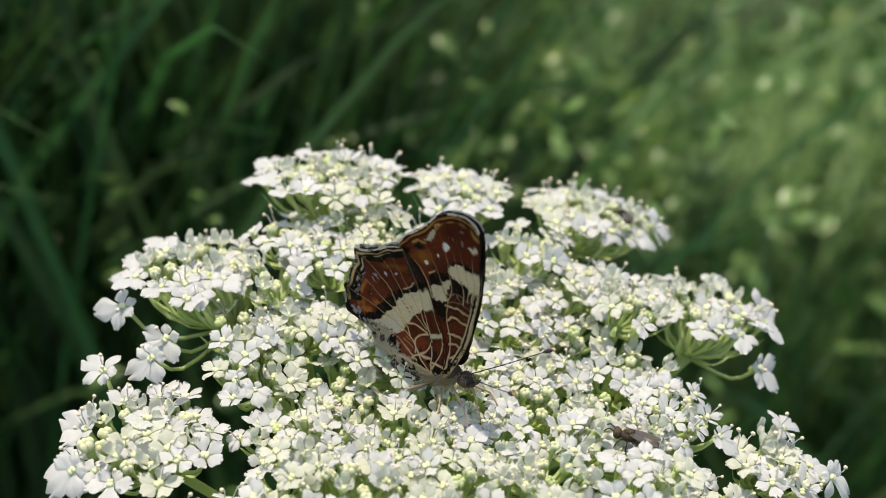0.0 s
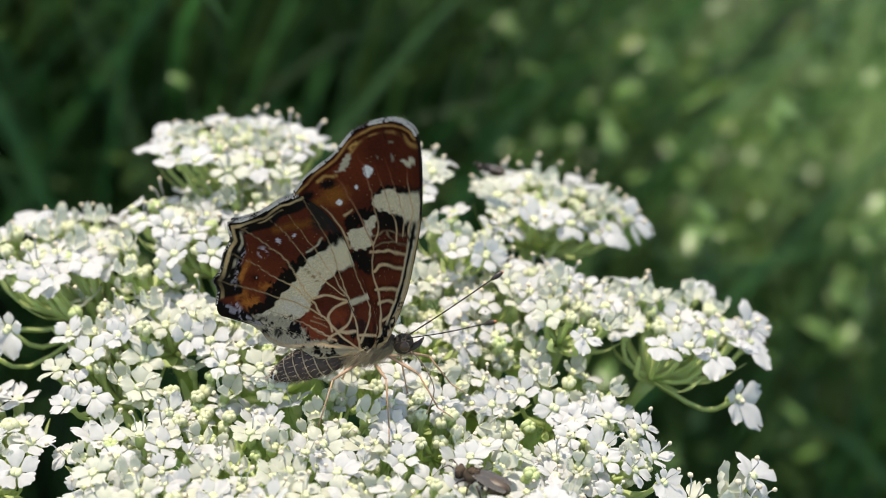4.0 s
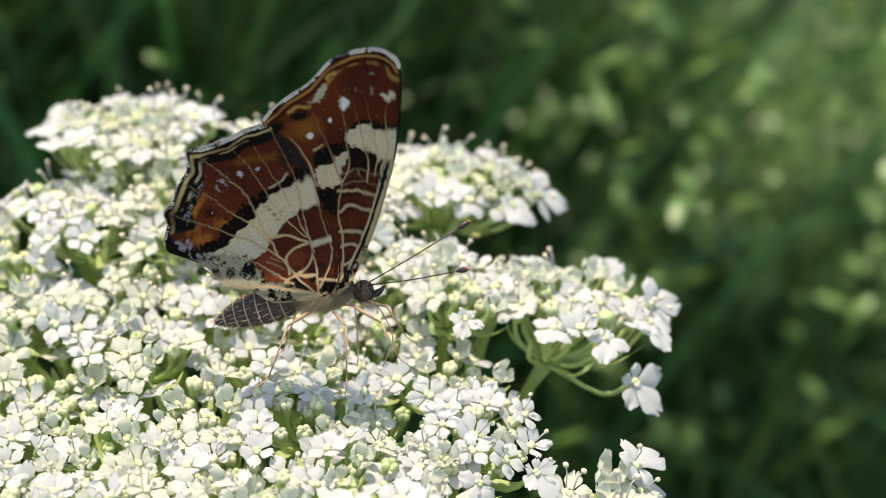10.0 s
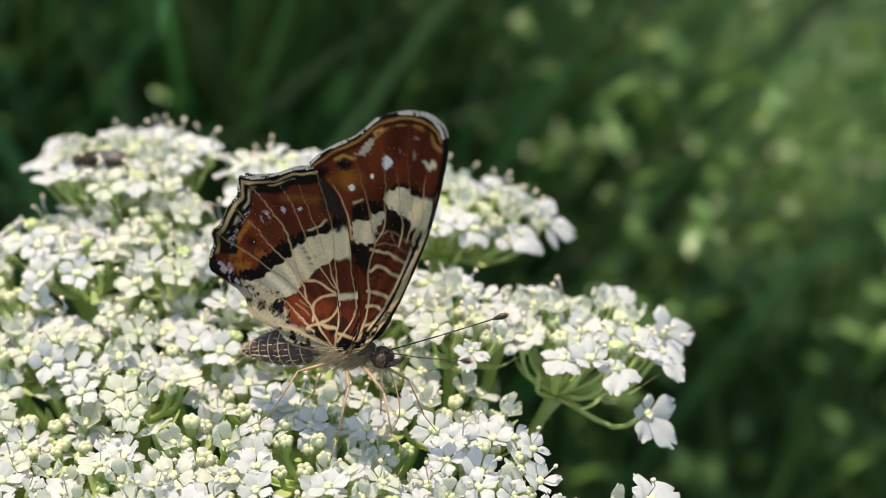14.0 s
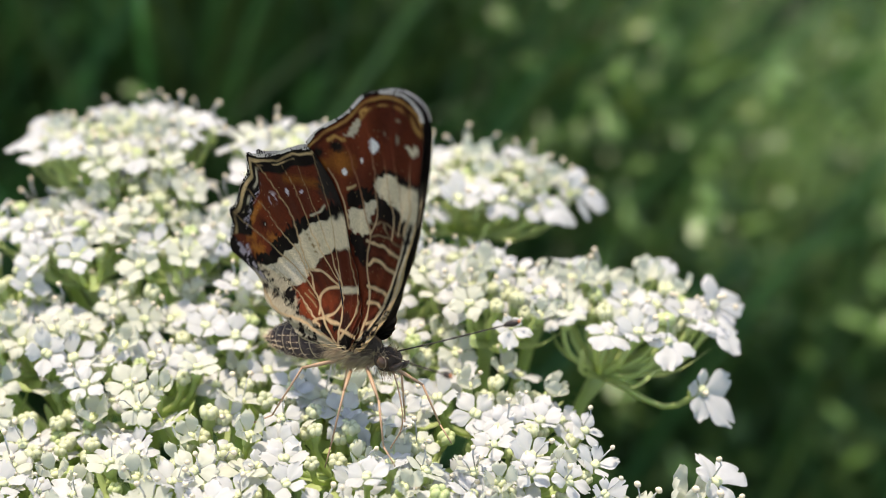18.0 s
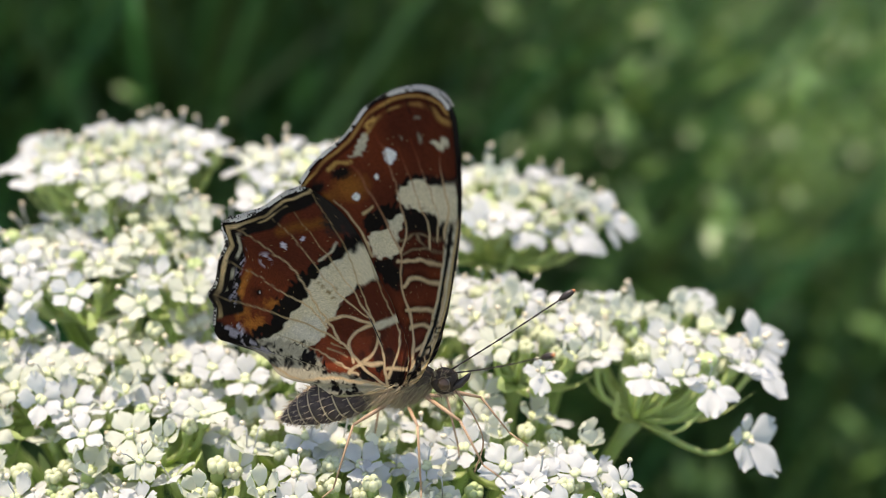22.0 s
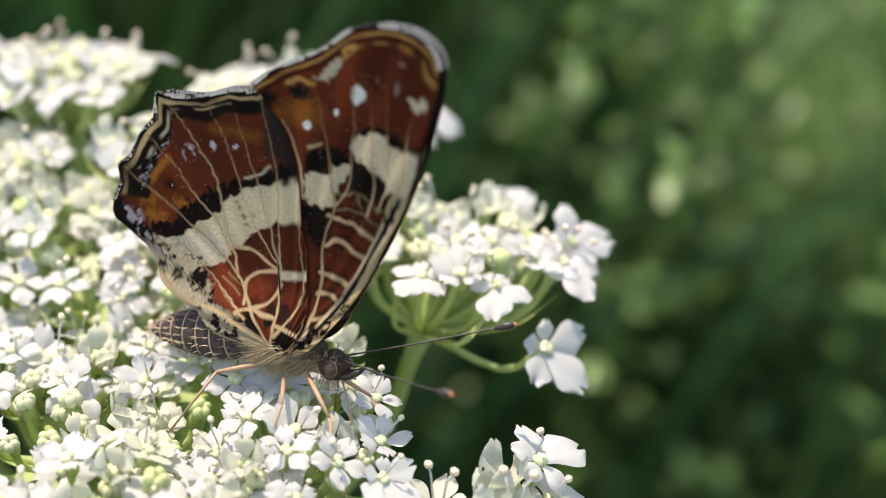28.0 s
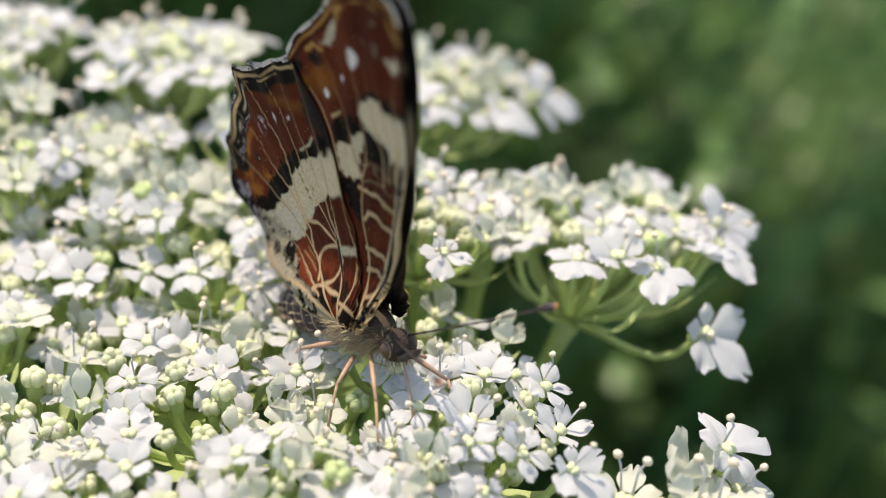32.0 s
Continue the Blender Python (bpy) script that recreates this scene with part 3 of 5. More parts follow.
def chart(x, y):
    """From the wing chart to the wing's plane: along the body, and up from it."""
    u, v = (x - 700) / 300, (y - 300) / 300
    return ((-0.754 + 8.731 * u - 0.320 * v - 0.263 * u * u + 0.418 * u * v - 0.018 * v * v) * MM,
            (8.995 + 0.583 * u - 8.913 * v - 0.018 * u * u + 0.296 * u * v - 0.415 * v * v) * MM)


FORE_MARGIN = [(996, 98), (990, 78), (974, 60), (950, 46), (920, 40), (880, 40), (850, 45), (820, 58), (792, 80), (760, 104), (720, 121), (682, 140), (660, 155), (640, 172)]
FORE_EDGE = [(742, 612), (772, 606), (802, 582), (842, 528), (874, 476), (908, 408), (940, 340), (964, 270), (984, 192), (997, 130)] + FORE_MARGIN + [(640, 230), (690, 420), (735, 606)]
HIND_MARGIN = [(646, 182), (618, 187), (590, 190), (565, 198), (540, 207), (500, 212), (470, 214), (452, 212), (450, 234), (447, 256), (432, 274), (419, 292), (407, 318), (394, 336), (379, 348), (384, 374), (376, 396), (371, 412), (371, 432), (384, 448)]
HIND_EDGE = [(740, 612), (758, 592), (770, 560), (770, 530), (763, 490), (757, 440), (748, 400), (740, 340), (726, 290), (704, 240), (676, 205)] + HIND_MARGIN + [(425, 466), (465, 500), (487, 527), (522, 547), (560, 562), (592, 586), (615, 600), (690, 606), (732, 608)]
BROWN, RUST, ORANGE = np.array((0.100, 0.020, 0.009)), np.array((0.160, 0.031, 0.011)), np.array((0.56, 0.19, 0.035))
BLACK, CREAM, TAN = np.array((0.008, 0.0055, 0.0045)), np.array((0.66, 0.57, 0.39)), np.array((0.56, 0.39, 0.19))
VEIN, WHITE, LILAC = np.array((0.60, 0.42, 0.23)), np.array((0.84, 0.82, 0.78)), np.array((0.60, 0.53, 0.58))
OCHRE, GREY = np.array((0.46, 0.25, 0.07)), np.array((0.034, 0.026, 0.022))


def wobble(p, scale, amount, seed):
    """Points shifted by smooth noise, so that colour edges are uneven."""
    r = np.random.default_rng(seed)
    q = p.copy()
    for k in range(6):
        w = r.normal(size=2) * scale
        q += np.stack([np.sin(p @ w + r.uniform(0, 6.28)), np.sin(p @ w[::-1] + r.uniform(0, 6.28))], 1) * amount / 2.4
    return q


def seg_dist(p, line):
    """Distance of the points p to a line through points, and how far along it they lie (0 to 1)."""
    best, along = np.full(len(p), 1e9), np.zeros(len(p))
    a = np.array(line, float)
    for i in range(len(a) - 1):
        d = a[i + 1] - a[i]
        t = np.clip(((p - a[i]) @ d) / (d @ d), 0, 1)
        dist = np.linalg.norm(p - a[i] - t[:, None] * d, axis=1)
        m = dist < best
        best[m], along[m] = dist[m], ((i + t) / (len(a) - 1))[m]
    return best, along


def inside(p, poly):
    """Signed distance to a closed outline, above zero inside."""
    a = np.array(poly, float)
    hit = np.zeros(len(p), bool)
    for (x0, y0), (x1, y1) in zip(a, np.roll(a, -1, 0)):
        cross = (y0 > p[:, 1]) != (y1 > p[:, 1])
        with np.errstate(divide="ignore", invalid="ignore"):
            xi = (x1 - x0) * (p[:, 1] - y0) / (y1 - y0 if y1 != y0 else 1e-9) + x0
        hit ^= cross & (p[:, 0] < xi)
    d, _ = seg_dist(p, np.vstack([a, a[:1]]))
    return np.where(hit, d, -d)


def lay(col, color, amount):
    """Paint color over col by amount, 0 to 1."""
    a = np.clip(amount, 0, 1)[:, None]
    col[:] = col * (1 - a) + color * a


def patch(col, p, poly, color, soft=2.5, seed=1, jag=3.0):
    lay(col, color, 0.5 + inside(wobble(p, 0.22, jag, seed), poly) / (2 * soft))


def stroke(col, p, line, color, w0, w1, soft=1.5, seed=2, end=None):
    d, t = seg_dist(wobble(p, 0.12, 1.6, seed), [tuple(v[:2]) for v in curve_points([(x, y, 0) for x, y in line], 6)])
    if end is not None:
        color = color + (end - color) * np.clip(t * 1.6 - 0.5, 0, 1)[:, None]
    lay(col, color, 0.5 + (w0 + (w1 - w0) * t - d) / (2 * soft))


def spot(col, p, x, y, rx, ry, color, soft=2.0, seed=3, jag=2.0):
    q = wobble(p, 0.3, jag, seed)
    r = np.sqrt(((q[:, 0] - x) / rx) ** 2 + ((q[:, 1] - y) / ry) ** 2)
    lay(col, color, 0.5 + (1 - r) * min(rx, ry) / (2 * soft))


def speckle(p, scale, seed):
    """Blotchy noise between about -1 and 1."""
    r = np.random.default_rng(seed)
    v = np.zeros(len(p))
    for k in range(14):
        w = r.normal(size=2) * scale
        v += np.sin(p @ w + r.uniform(0, 6.28))
    return v / 2.7


def dust(col, seed):
    """The grain of single scales, some worn off."""
    r = np.random.default_rng(seed)
    col *= (1 + 0.10 * r.normal(size=len(col)))[:, None]
    worn = r.random(len(col)) < 0.004
    col[worn] = col[worn] * 0.4 + TAN * 0.5
    return np.clip(col, 0, 1)


def paint_hind(p):
    x, y = p[:, 0], p[:, 1]
    col = np.tile(BROWN, (len(p), 1))
    lay(col, RUST, 0.24 + 0.3 * speckle(p, 0.03, 4))
    edge, _ = seg_dist(p, HIND_MARGIN)
    # warm band below the dark upper margin, and the orange field at the rear
    stroke(col, p, [(565, 256), (620, 258), (690, 264)], ORANGE * 0.36, 7, 9, 8, 10)
    patch(col, p, [(474, 326), (500, 350), (522, 372), (506, 398), (490, 430), (466, 447), (440, 447), (414, 412), (424, 384), (450, 350)], RUST * 0.95, 6, 4, 6)
    stroke(col, p, [(478, 322), (458, 344), (434, 376)], ORANGE * 0.7, 6, 7, 5, 11)
    spot(col, p, 452, 426, 22, 14, ORANGE * 0.8, 8, 3, 6)
    spot(col, p, 440, 398, 15, 10, ORANGE * 0.7, 8, 4, 5)
    spot(col, p, 506, 396, 18, 8, ORANGE * 0.75, 6, 5, 4)
    spot(col, p, 482, 366, 13, 12, BROWN * 0.75, 6, 6, 3)
    # dark band above the cream one
    patch(col, p, [(745, 296), (700, 300), (680, 312), (650, 330), (625, 335), (600, 345), (580, 352), (555, 368), (530, 384), (508, 406), (488, 432), (455, 440), (438, 450), (470, 470), (560, 470), (760, 400)], BLACK, 2.5, 5, 7)
    stroke(col, p, [(632, 333), (655, 327), (682, 306)], CREAM * 0.8, 2.6, 1.8, 1.5, 12)
    stroke(col, p, [(532, 384), (548, 372)], RUST * 1.2, 5, 4, 3, 13)
    # dark front edge and upper margin
    patch(col, p, [(765, 300), (738, 306), (712, 302), (690, 262), (668, 228), (640, 205), (600, 203), (600, 180), (650, 170), (700, 215), (740, 280)], GREY * 0.7, 5, 6, 5)
    spot(col, p, 690, 260, 26, 34, GREY * 0.7, 8, 14, 5)
    # the cream band
    patch(col, p, [(752, 318), (735, 322), (690, 338), (665, 345), (640, 352), (600, 368), (592, 380), (585, 398), (565, 412), (540, 428), (515, 447), (492, 458), (462, 464), (500, 480), (535, 492), (570, 498), (600, 482), (612, 460), (634, 442), (665, 418), (700, 402), (755, 394)], CREAM, 2.2, 7, 4)
    lay(col, np.array((0.60, 0.58, 0.54)), 0.35 * np.clip(inside(p, [(520, 450), (570, 430), (610, 445), (590, 490), (560, 490), (480, 465)]) / 10, 0, 1))
    for k, (sx, sy, r) in enumerate(((634, 400, 7), (625, 388, 4), (640, 412, 5), (618, 378, 3), (650, 396, 3))):
        spot(col, p, sx, sy, r, r * 0.6, TAN * 0.55, 2, 8 + k)
    # the rusty cell and the dark cells below the band
    patch(col, p, [(566, 500), (600, 484), (622, 500), (655, 545), (645, 556), (600, 550), (580, 540)], RUST * 1.35, 3, 9)
    for k, line in enumerate(([(598, 505), (640, 530)], [(590, 515), (630, 548)], [(610, 500), (648, 522)])):
        stroke(col, p, line, TAN * 0.7, 1.2, 0.6, 1.5, 60 + k)
    for k, poly in enumerate(([(635, 445), (665, 420), (702, 404), (704, 470), (670, 452)], [(614, 462), (640, 458), (664, 463), (700, 486), (655, 492), (640, 502)], [(706, 402), (744, 398), (752, 480), (714, 484)])):
        patch(col, p, poly, BROWN * 0.95, 3, 63 + k)
    spot(col, p, 675, 515, 24, 18, RUST * 1.25, 6, 66)
    # inner margin, cream with black blotches
    patch(col, p, [(395, 462), (440, 452), (500, 470), (562, 497), (582, 520), (592, 548), (640, 556), (690, 585), (735, 600), (735, 616), (600, 606), (540, 570), (480, 530)], CREAM * 0.6, 3, 10)
    for k, (bx, by, rx, ry) in enumerate(((485, 497, 10, 20), (468, 470, 14, 7), (515, 517, 12, 11), (540, 488, 18, 4), (556, 520, 19, 17), (588, 538, 7, 12), (572, 562, 9, 7), (606, 574, 16, 13), (636, 590, 16, 8), (650, 566, 12, 6), (590, 592, 10, 5))):
        spot(col, p, bx, by, rx * 0.95, ry * 0.95, BLACK, 2.5, 70 + k, 7)
    lay(col, CREAM * 0.8, np.clip(inside(p, [(470, 470), (600, 540), (640, 575), (560, 575), (480, 520)]) / 6, 0, 1) * np.clip(speckle(p, 0.3, 17) * 2.2 - 1.6, 0, 1))
    patch(col, p, [(362, 400), (392, 408), (410, 424), (446, 448), (462, 470), (430, 478), (376, 446)], BLACK, 4, 12)
    lay(col, LILAC * 0.55, np.clip(inside(p, [(386, 410), (404, 418), (446, 456), (480, 486), (470, 494), (425, 462), (388, 430)]) / 4, 0, 1) * np.clip(speckle(p, 0.17, 13) * 2.6, 0, 1))
    # margin lines, from within to the edge
    left = np.clip((490 - x) / 14, 0, 1)
    upper = 1 - left
    low = np.clip((402 - y) / 6, 0, 1)
    lay(col, BLACK * 1.2, left * low * np.clip((60 - edge + 5 * speckle(p, 0.05, 14)) / 7, 0, 1))
    lay(col, BLACK * 1.2, upper * np.clip((46 - edge + 7 * speckle(p, 0.06, 24)) / 7, 0, 1) * np.clip((700 - x) / 20, 0.25, 1))
    stroke(col, p, [(462, 340), (446, 360)], ORANGE * 0.9, 4, 5, 4, 15)
    lay(col, CREAM * 0.8, left * np.clip(1.5 - np.abs(edge - 28 + 2 * speckle(p, 0.06, 25)) / 3.4, 0, 1) * np.clip(0.55 + speckle(p, 0.07, 15), 0, 1) * (y < 350))
    lay(col, LILAC * 0.7, left * np.clip(1 - np.abs(edge - 44) / 9, 0, 1) * np.clip(speckle(p, 0.25, 26) * 2 - 0.9, 0, 1))
    lay(col, TAN * 0.8, upper * np.clip(1.3 - np.abs(edge - 21) / 2.5, 0, 1) * np.clip(0.4 + speckle(p, 0.06, 27), 0, 1) * (x < 600))
    lay(col, BLACK, np.clip((20 - edge) / 2.5, 0, 1) * low)
    lay(col, TAN * (1.0 + 0.25 * left[:, None]), low * np.clip(1.6 - np.abs(edge - 10.5 + 1.4 * speckle(p, 0.06, 18)) / (2.6 + 1.8 * left), 0, 1) * np.clip(0.85 + 0.4 * speckle(p, 0.04, 19), 0, 1))
    lay(col, BLACK, np.clip((5 - edge) / 1.5, 0, 1))
    # pale spots
    lay(col, LILAC * 1.05, np.clip(1.6 - np.hypot((x - 520) / 11, (y - 306) / 12), 0, 1) * np.clip(speckle(p, 0.24, 16) * 3 + 0.9, 0, 1))
    spot(col, p, 568, 287, 6, 6, LILAC, 1.5)
    spot(col, p, 611, 281, 5, 5, LILAC, 1.5)
    spot(col, p, 487, 367, 6, 6, BLACK * 0.7, 2.5)
    spot(col, p, 488, 368, 1.6, 1.6, WHITE, 1)
    # dark dust near the root
    near = np.clip((130 - np.hypot(x - 725, y - 600)) / 70, 0, 1)
    lay(col, BLACK * 1.6, near * np.clip(0.3 + 0.9 * speckle(p, 0.09, 28), 0, 0.8) * (col[:, 0] < 0.35))
    for k, poly in enumerate(([(656, 556), (672, 552), (702, 578), (692, 584), (668, 574)], [(694, 556), (712, 552), (716, 566), (704, 578)], [(720, 572), (742, 568), (758, 580), (748, 604), (724, 606)])):
        patch(col, p, poly, BLACK, 2.5, 48 + k)
    # veins; thin and brown towards the margin
    for k, (line, w) in enumerate((
            ([(722, 606), (700, 582), (662, 540), (630, 500), (580, 461), (530, 431), (490, 405), (440, 378), (392, 350)], 3.6),
            ([(632, 502), (612, 455), (592, 390), (575, 345), (545, 302), (500, 250), (468, 222)], 3.0),
            ([(610, 468), (575, 410), (540, 384), (500, 340), (436, 287)], 2.6),
            ([(700, 466), (660, 420), (632, 366), (618, 333), (585, 262), (560, 228)], 2.0),
            ([(704, 470), (690, 425), (664, 352), (638, 290), (610, 226)], 2.0),
            ([(716, 598), (718, 548), (712, 500), (705, 450), (702, 402), (698, 334), (682, 272), (658, 200)], 3.2),
            ([(722, 582), (738, 562), (754, 532), (757, 500), (750, 460), (744, 400), (738, 330)], 3.4),
            ([(724, 614), (746, 606), (764, 582), (772, 540), (767, 490), (759, 440), (750, 396)], 4.6),
            ([(700, 592), (640, 570), (600, 556), (560, 552), (520, 540), (480, 515), (440, 482)], 3.6),
            ([(660, 565), (620, 536), (585, 512), (540, 484), (498, 458)], 2.2),
            ([(720, 604), (690, 603), (640, 604), (600, 596), (570, 572)], 3.0))):
        stroke(col, p, line, VEIN * 1.05, w * 0.85, w * 0.22, 1.3, 20 + k, TAN * 0.5)
    for k, line in enumerate(([(612, 458), (640, 453), (666, 459), (690, 474), (704, 482)], [(652, 540), (649, 508), (664, 492), (706, 483)], [(670, 547), (698, 532), (714, 506)], [(640, 556), (668, 546), (690, 552), (712, 556)], [(722, 566), (742, 570), (762, 576)])):
        stroke(col, p, line, VEIN * 1.1, 3.4, 3.0, 1.6, 40 + k)
    stroke(col, p, [(714, 490), (738, 487), (762, 483)], CREAM * 0.95, 7, 7, 2, 47)
    return dust(col, 52)


def paint_fore(p):
    x, y = p[:, 0], p[:, 1]
    col = np.tile(RUST, (len(p), 1))
    lay(col, BROWN * 0.9, 0.62 + 0.4 * speckle(p, 0.03, 60))
    edge, _ = seg_dist(p, FORE_MARGIN)
    lead, _ = seg_dist(p, FORE_EDGE[1:11])
    lay(col, BROWN * 0.62, np.clip(0.2 + 0.4 * speckle(p, 0.02, 59) + (x - 890) / 260, 0, 0.75) * (y < 330))
    spot(col, p, 742, 206, 34, 26, ORANGE * 0.5, 13, 61)
    spot(col, p, 690, 215, 14, 12, ORANGE * 0.4, 8, 58)
    spot(col, p, 672, 190, 16, 12, BLACK * 1.4, 5, 57)
    spot(col, p, 730, 173, 22, 12, BLACK * 1.4, 4, 63)
    # dark fields round the pale band
    patch(col, p, [(742, 272), (800, 258), (834, 262), (838, 282), (805, 305), (750, 310)], BLACK, 3, 62, 5)
    patch(col, p, [(742, 362), (802, 358), (800, 384), (788, 425), (766, 428), (750, 402)], BLACK * 1.2, 3, 64)
    patch(col, p, [(836, 225), (890, 212), (930, 230), (970, 238), (962, 262), (838, 262)], BLACK * 1.3, 4, 56, 5)
    patch(col, p, [(830, 268), (870, 282), (900, 302), (936, 326), (925, 362), (895, 362), (850, 338), (828, 326)], BLACK * 1.2, 3, 65, 6)
    patch(col, p, [(836, 244), (846, 232), (875, 224), (900, 228), (910, 244), (962, 252), (950, 308), (932, 326), (906, 318), (898, 300), (870, 281), (838, 271)], CREAM, 2.2, 66, 4)
    patch(col, p, [(742, 308), (786, 303), (806, 302), (810, 350), (800, 361), (765, 363), (746, 350)], CREAM, 2.2, 67, 4)
    patch(col, p, [(800, 289), (832, 284), (830, 304), (812, 320), (802, 323)], CREAM * 0.97, 2.2, 68, 3)
    stroke(col, p, [(752, 264), (775, 257)], TAN, 4, 2, 2, 69)
    patch(col, p, [(938, 154), (956, 158), (974, 158), (973, 174), (960, 180), (946, 172)], CREAM, 2.2, 70, 3)
    for k, (sx, sy, rx, ry) in enumerate(((845, 162, 13, 17), (802, 198, 6, 6), (748, 227, 9, 9), (878, 133, 2.5, 5), (918, 141, 3, 8), (925, 100, 6, 2.5))):
        spot(col, p, sx, sy, rx, ry, WHITE if k < 3 else CREAM * 0.4, 1.6, 71 + k, 2)
    # outer margin lines, broken at the veins
    far = np.clip((x - 800) / 60, 0, 1)
    s = np.clip(0.75 + 0.7 * speckle(p, 0.05, 78), 0, 1)
    lay(col, OCHRE * 1.05, far * s * np.clip(1.3 - np.abs(edge - 29) / (3 + 5 * np.clip((x - 900) / 60, 0, 1)), 0, 1) * np.clip(0.75 + 0.8 * np.sin(x * 0.13), 0.1, 1) * 0.8)
    lay(col, OCHRE, (1 - far) * s * np.clip(1.4 - np.abs(edge - 32) / 4, 0, 1) * np.clip((x - 690) / 20, 0, 1))
    lay(col, BROWN * 0.5, np.clip(1.4 - np.abs(edge - 20) / 4, 0, 1) * 0.85)
    lay(col, OCHRE * 1.05, np.clip(1.4 - np.abs(edge - 11.5 + 1.5 * speckle(p, 0.06, 79)) / 3.2, 0, 1) * np.clip(0.8 + 0.4 * speckle(p, 0.035, 77), 0, 1))
    lay(col, BLACK, np.clip((6 - edge) / 2, 0, 1))
    patch(col, p, [(762, 143), (778, 128), (800, 106), (807, 114), (796, 138), (772, 151)], CREAM * 0.9, 2.5, 85, 4)
    patch(col, p, [(806, 94), (820, 80), (836, 74), (834, 84), (812, 99)], OCHRE * 1.3, 2.5, 86, 3)
    stroke(col, p, [(705, 160), (730, 152), (758, 156)], OCHRE * 1.1, 5, 4, 3, 87)
    # bars of the cell
    for k, (line, w) in enumerate((([(796, 376), (835, 382), (872, 398), (892, 412)], 4.5), ([(790, 426), (808, 416), (832, 420), (874, 444)], 4.5), ([(785, 475), (816, 480), (858, 493)], 4.5),
                                   ([(782, 509), (806, 508), (823, 518), (815, 536), (788, 549)], 4.2), ([(812, 338), (850, 331), (896, 352)], 2.6), ([(850, 333), (866, 366), (890, 378)], 2.2), ([(806, 366), (832, 358), (866, 364)], 2.2))):
        stroke(col, p, line, BROWN * 0.4, w * 2.2, w * 2.2, 6, 120 + k)
        stroke(col, p, line, VEIN * (1.0 if k < 4 else 0.4), w * 0.85, w * 0.85, 1.8, 80 + k)
    # leading edge: pale stripes with dark dashes between
    low = np.clip((y - 318) / 20, 0, 1)
    lay(col, CREAM * 0.85, np.clip((25 - lead) / 4, 0, 1) * low)
    lay(col, BLACK, np.clip(1.5 - np.abs(lead - 15) / 4, 0, 1) * low * np.clip(0.75 + speckle(p, 0.04, 88), 0, 1))
    lay(col, BLACK * 1.3, np.clip((4 - lead) / 2, 0, 1) * (1 - low))
    lay(col, TAN * 0.8, np.clip((6 - lead) / 2, 0, 1) * low)
    patch(col, p, [(930, 330), (924, 352), (904, 392), (894, 390), (910, 352)], BLACK, 3, 89)
    for k, (line, w) in enumerate((
            ([(752, 606), (776, 568), (784, 520), (788, 480), (786, 425), (805, 360), (796, 300), (780, 230), (764, 172), (752, 140)], 3.0),
            ([(805, 360), (830, 326), (834, 290), (838, 170), (826, 106)], 2.2),
            ([(866, 366), (880, 320), (876, 280), (874, 222), (866, 150)], 1.8),
            ([(888, 352), (906, 310), (904, 240), (898, 140)], 1.6),
            ([(905, 352), (932, 300), (938, 240), (942, 205), (950, 176)], 2.4),
            ([(745, 352), (736, 300), (722, 262), (700, 225)], 3.2),
            ([(762, 606), (805, 562), (850, 500), (892, 414)], 4.2),
            ([(752, 600), (785, 566), (826, 512), (872, 430), (898, 366)], 2.6),
            ([(915, 90), (912, 44)], 1.4), ([(870, 80), (872, 44)], 1.2), ([(960, 90), (955, 52)], 1.4))):
        stroke(col, p, line, VEIN if k < 8 else BLACK, w, w * 0.3, 1.5, 90 + k, RUST * 1.5 if k < 5 else VEIN * 0.9 if k < 8 else BLACK)
    for k, (bx, by, rx, ry) in enumerate(((790, 572, 9, 16), (812, 556, 7, 16), (770, 588, 10, 8), (838, 522, 5, 14))):
        spot(col, p, bx, by, rx, ry, BLACK, 3, 104 + k, 5)
    return dust(col, 53)


def paint_upper(p):
    """Upper side: near black with a pale band."""
    col = np.tile(BLACK * 1.4, (len(p), 1))
    patch(col, p, [(836, 244), (890, 222), (956, 250), (936, 326), (900, 300), (858, 282)], CREAM, 3, 100, 5)
    patch(col, p, [(742, 308), (806, 303), (806, 360), (750, 360)], CREAM, 3, 101, 5)
    patch(col, p, [(735, 330), (600, 375), (500, 455), (540, 490), (640, 440), (745, 390)], CREAM, 3, 102, 6)
    for sx, sy, r in ((845, 160, 12), (955, 168, 9), (803, 197, 5)):
        spot(col, p, sx, sy, r, r * 1.2, CREAM, 2, 103)
    spot(col, p, 470, 380, 22, 60, ORANGE * 0.5, 10, 104)
    return col


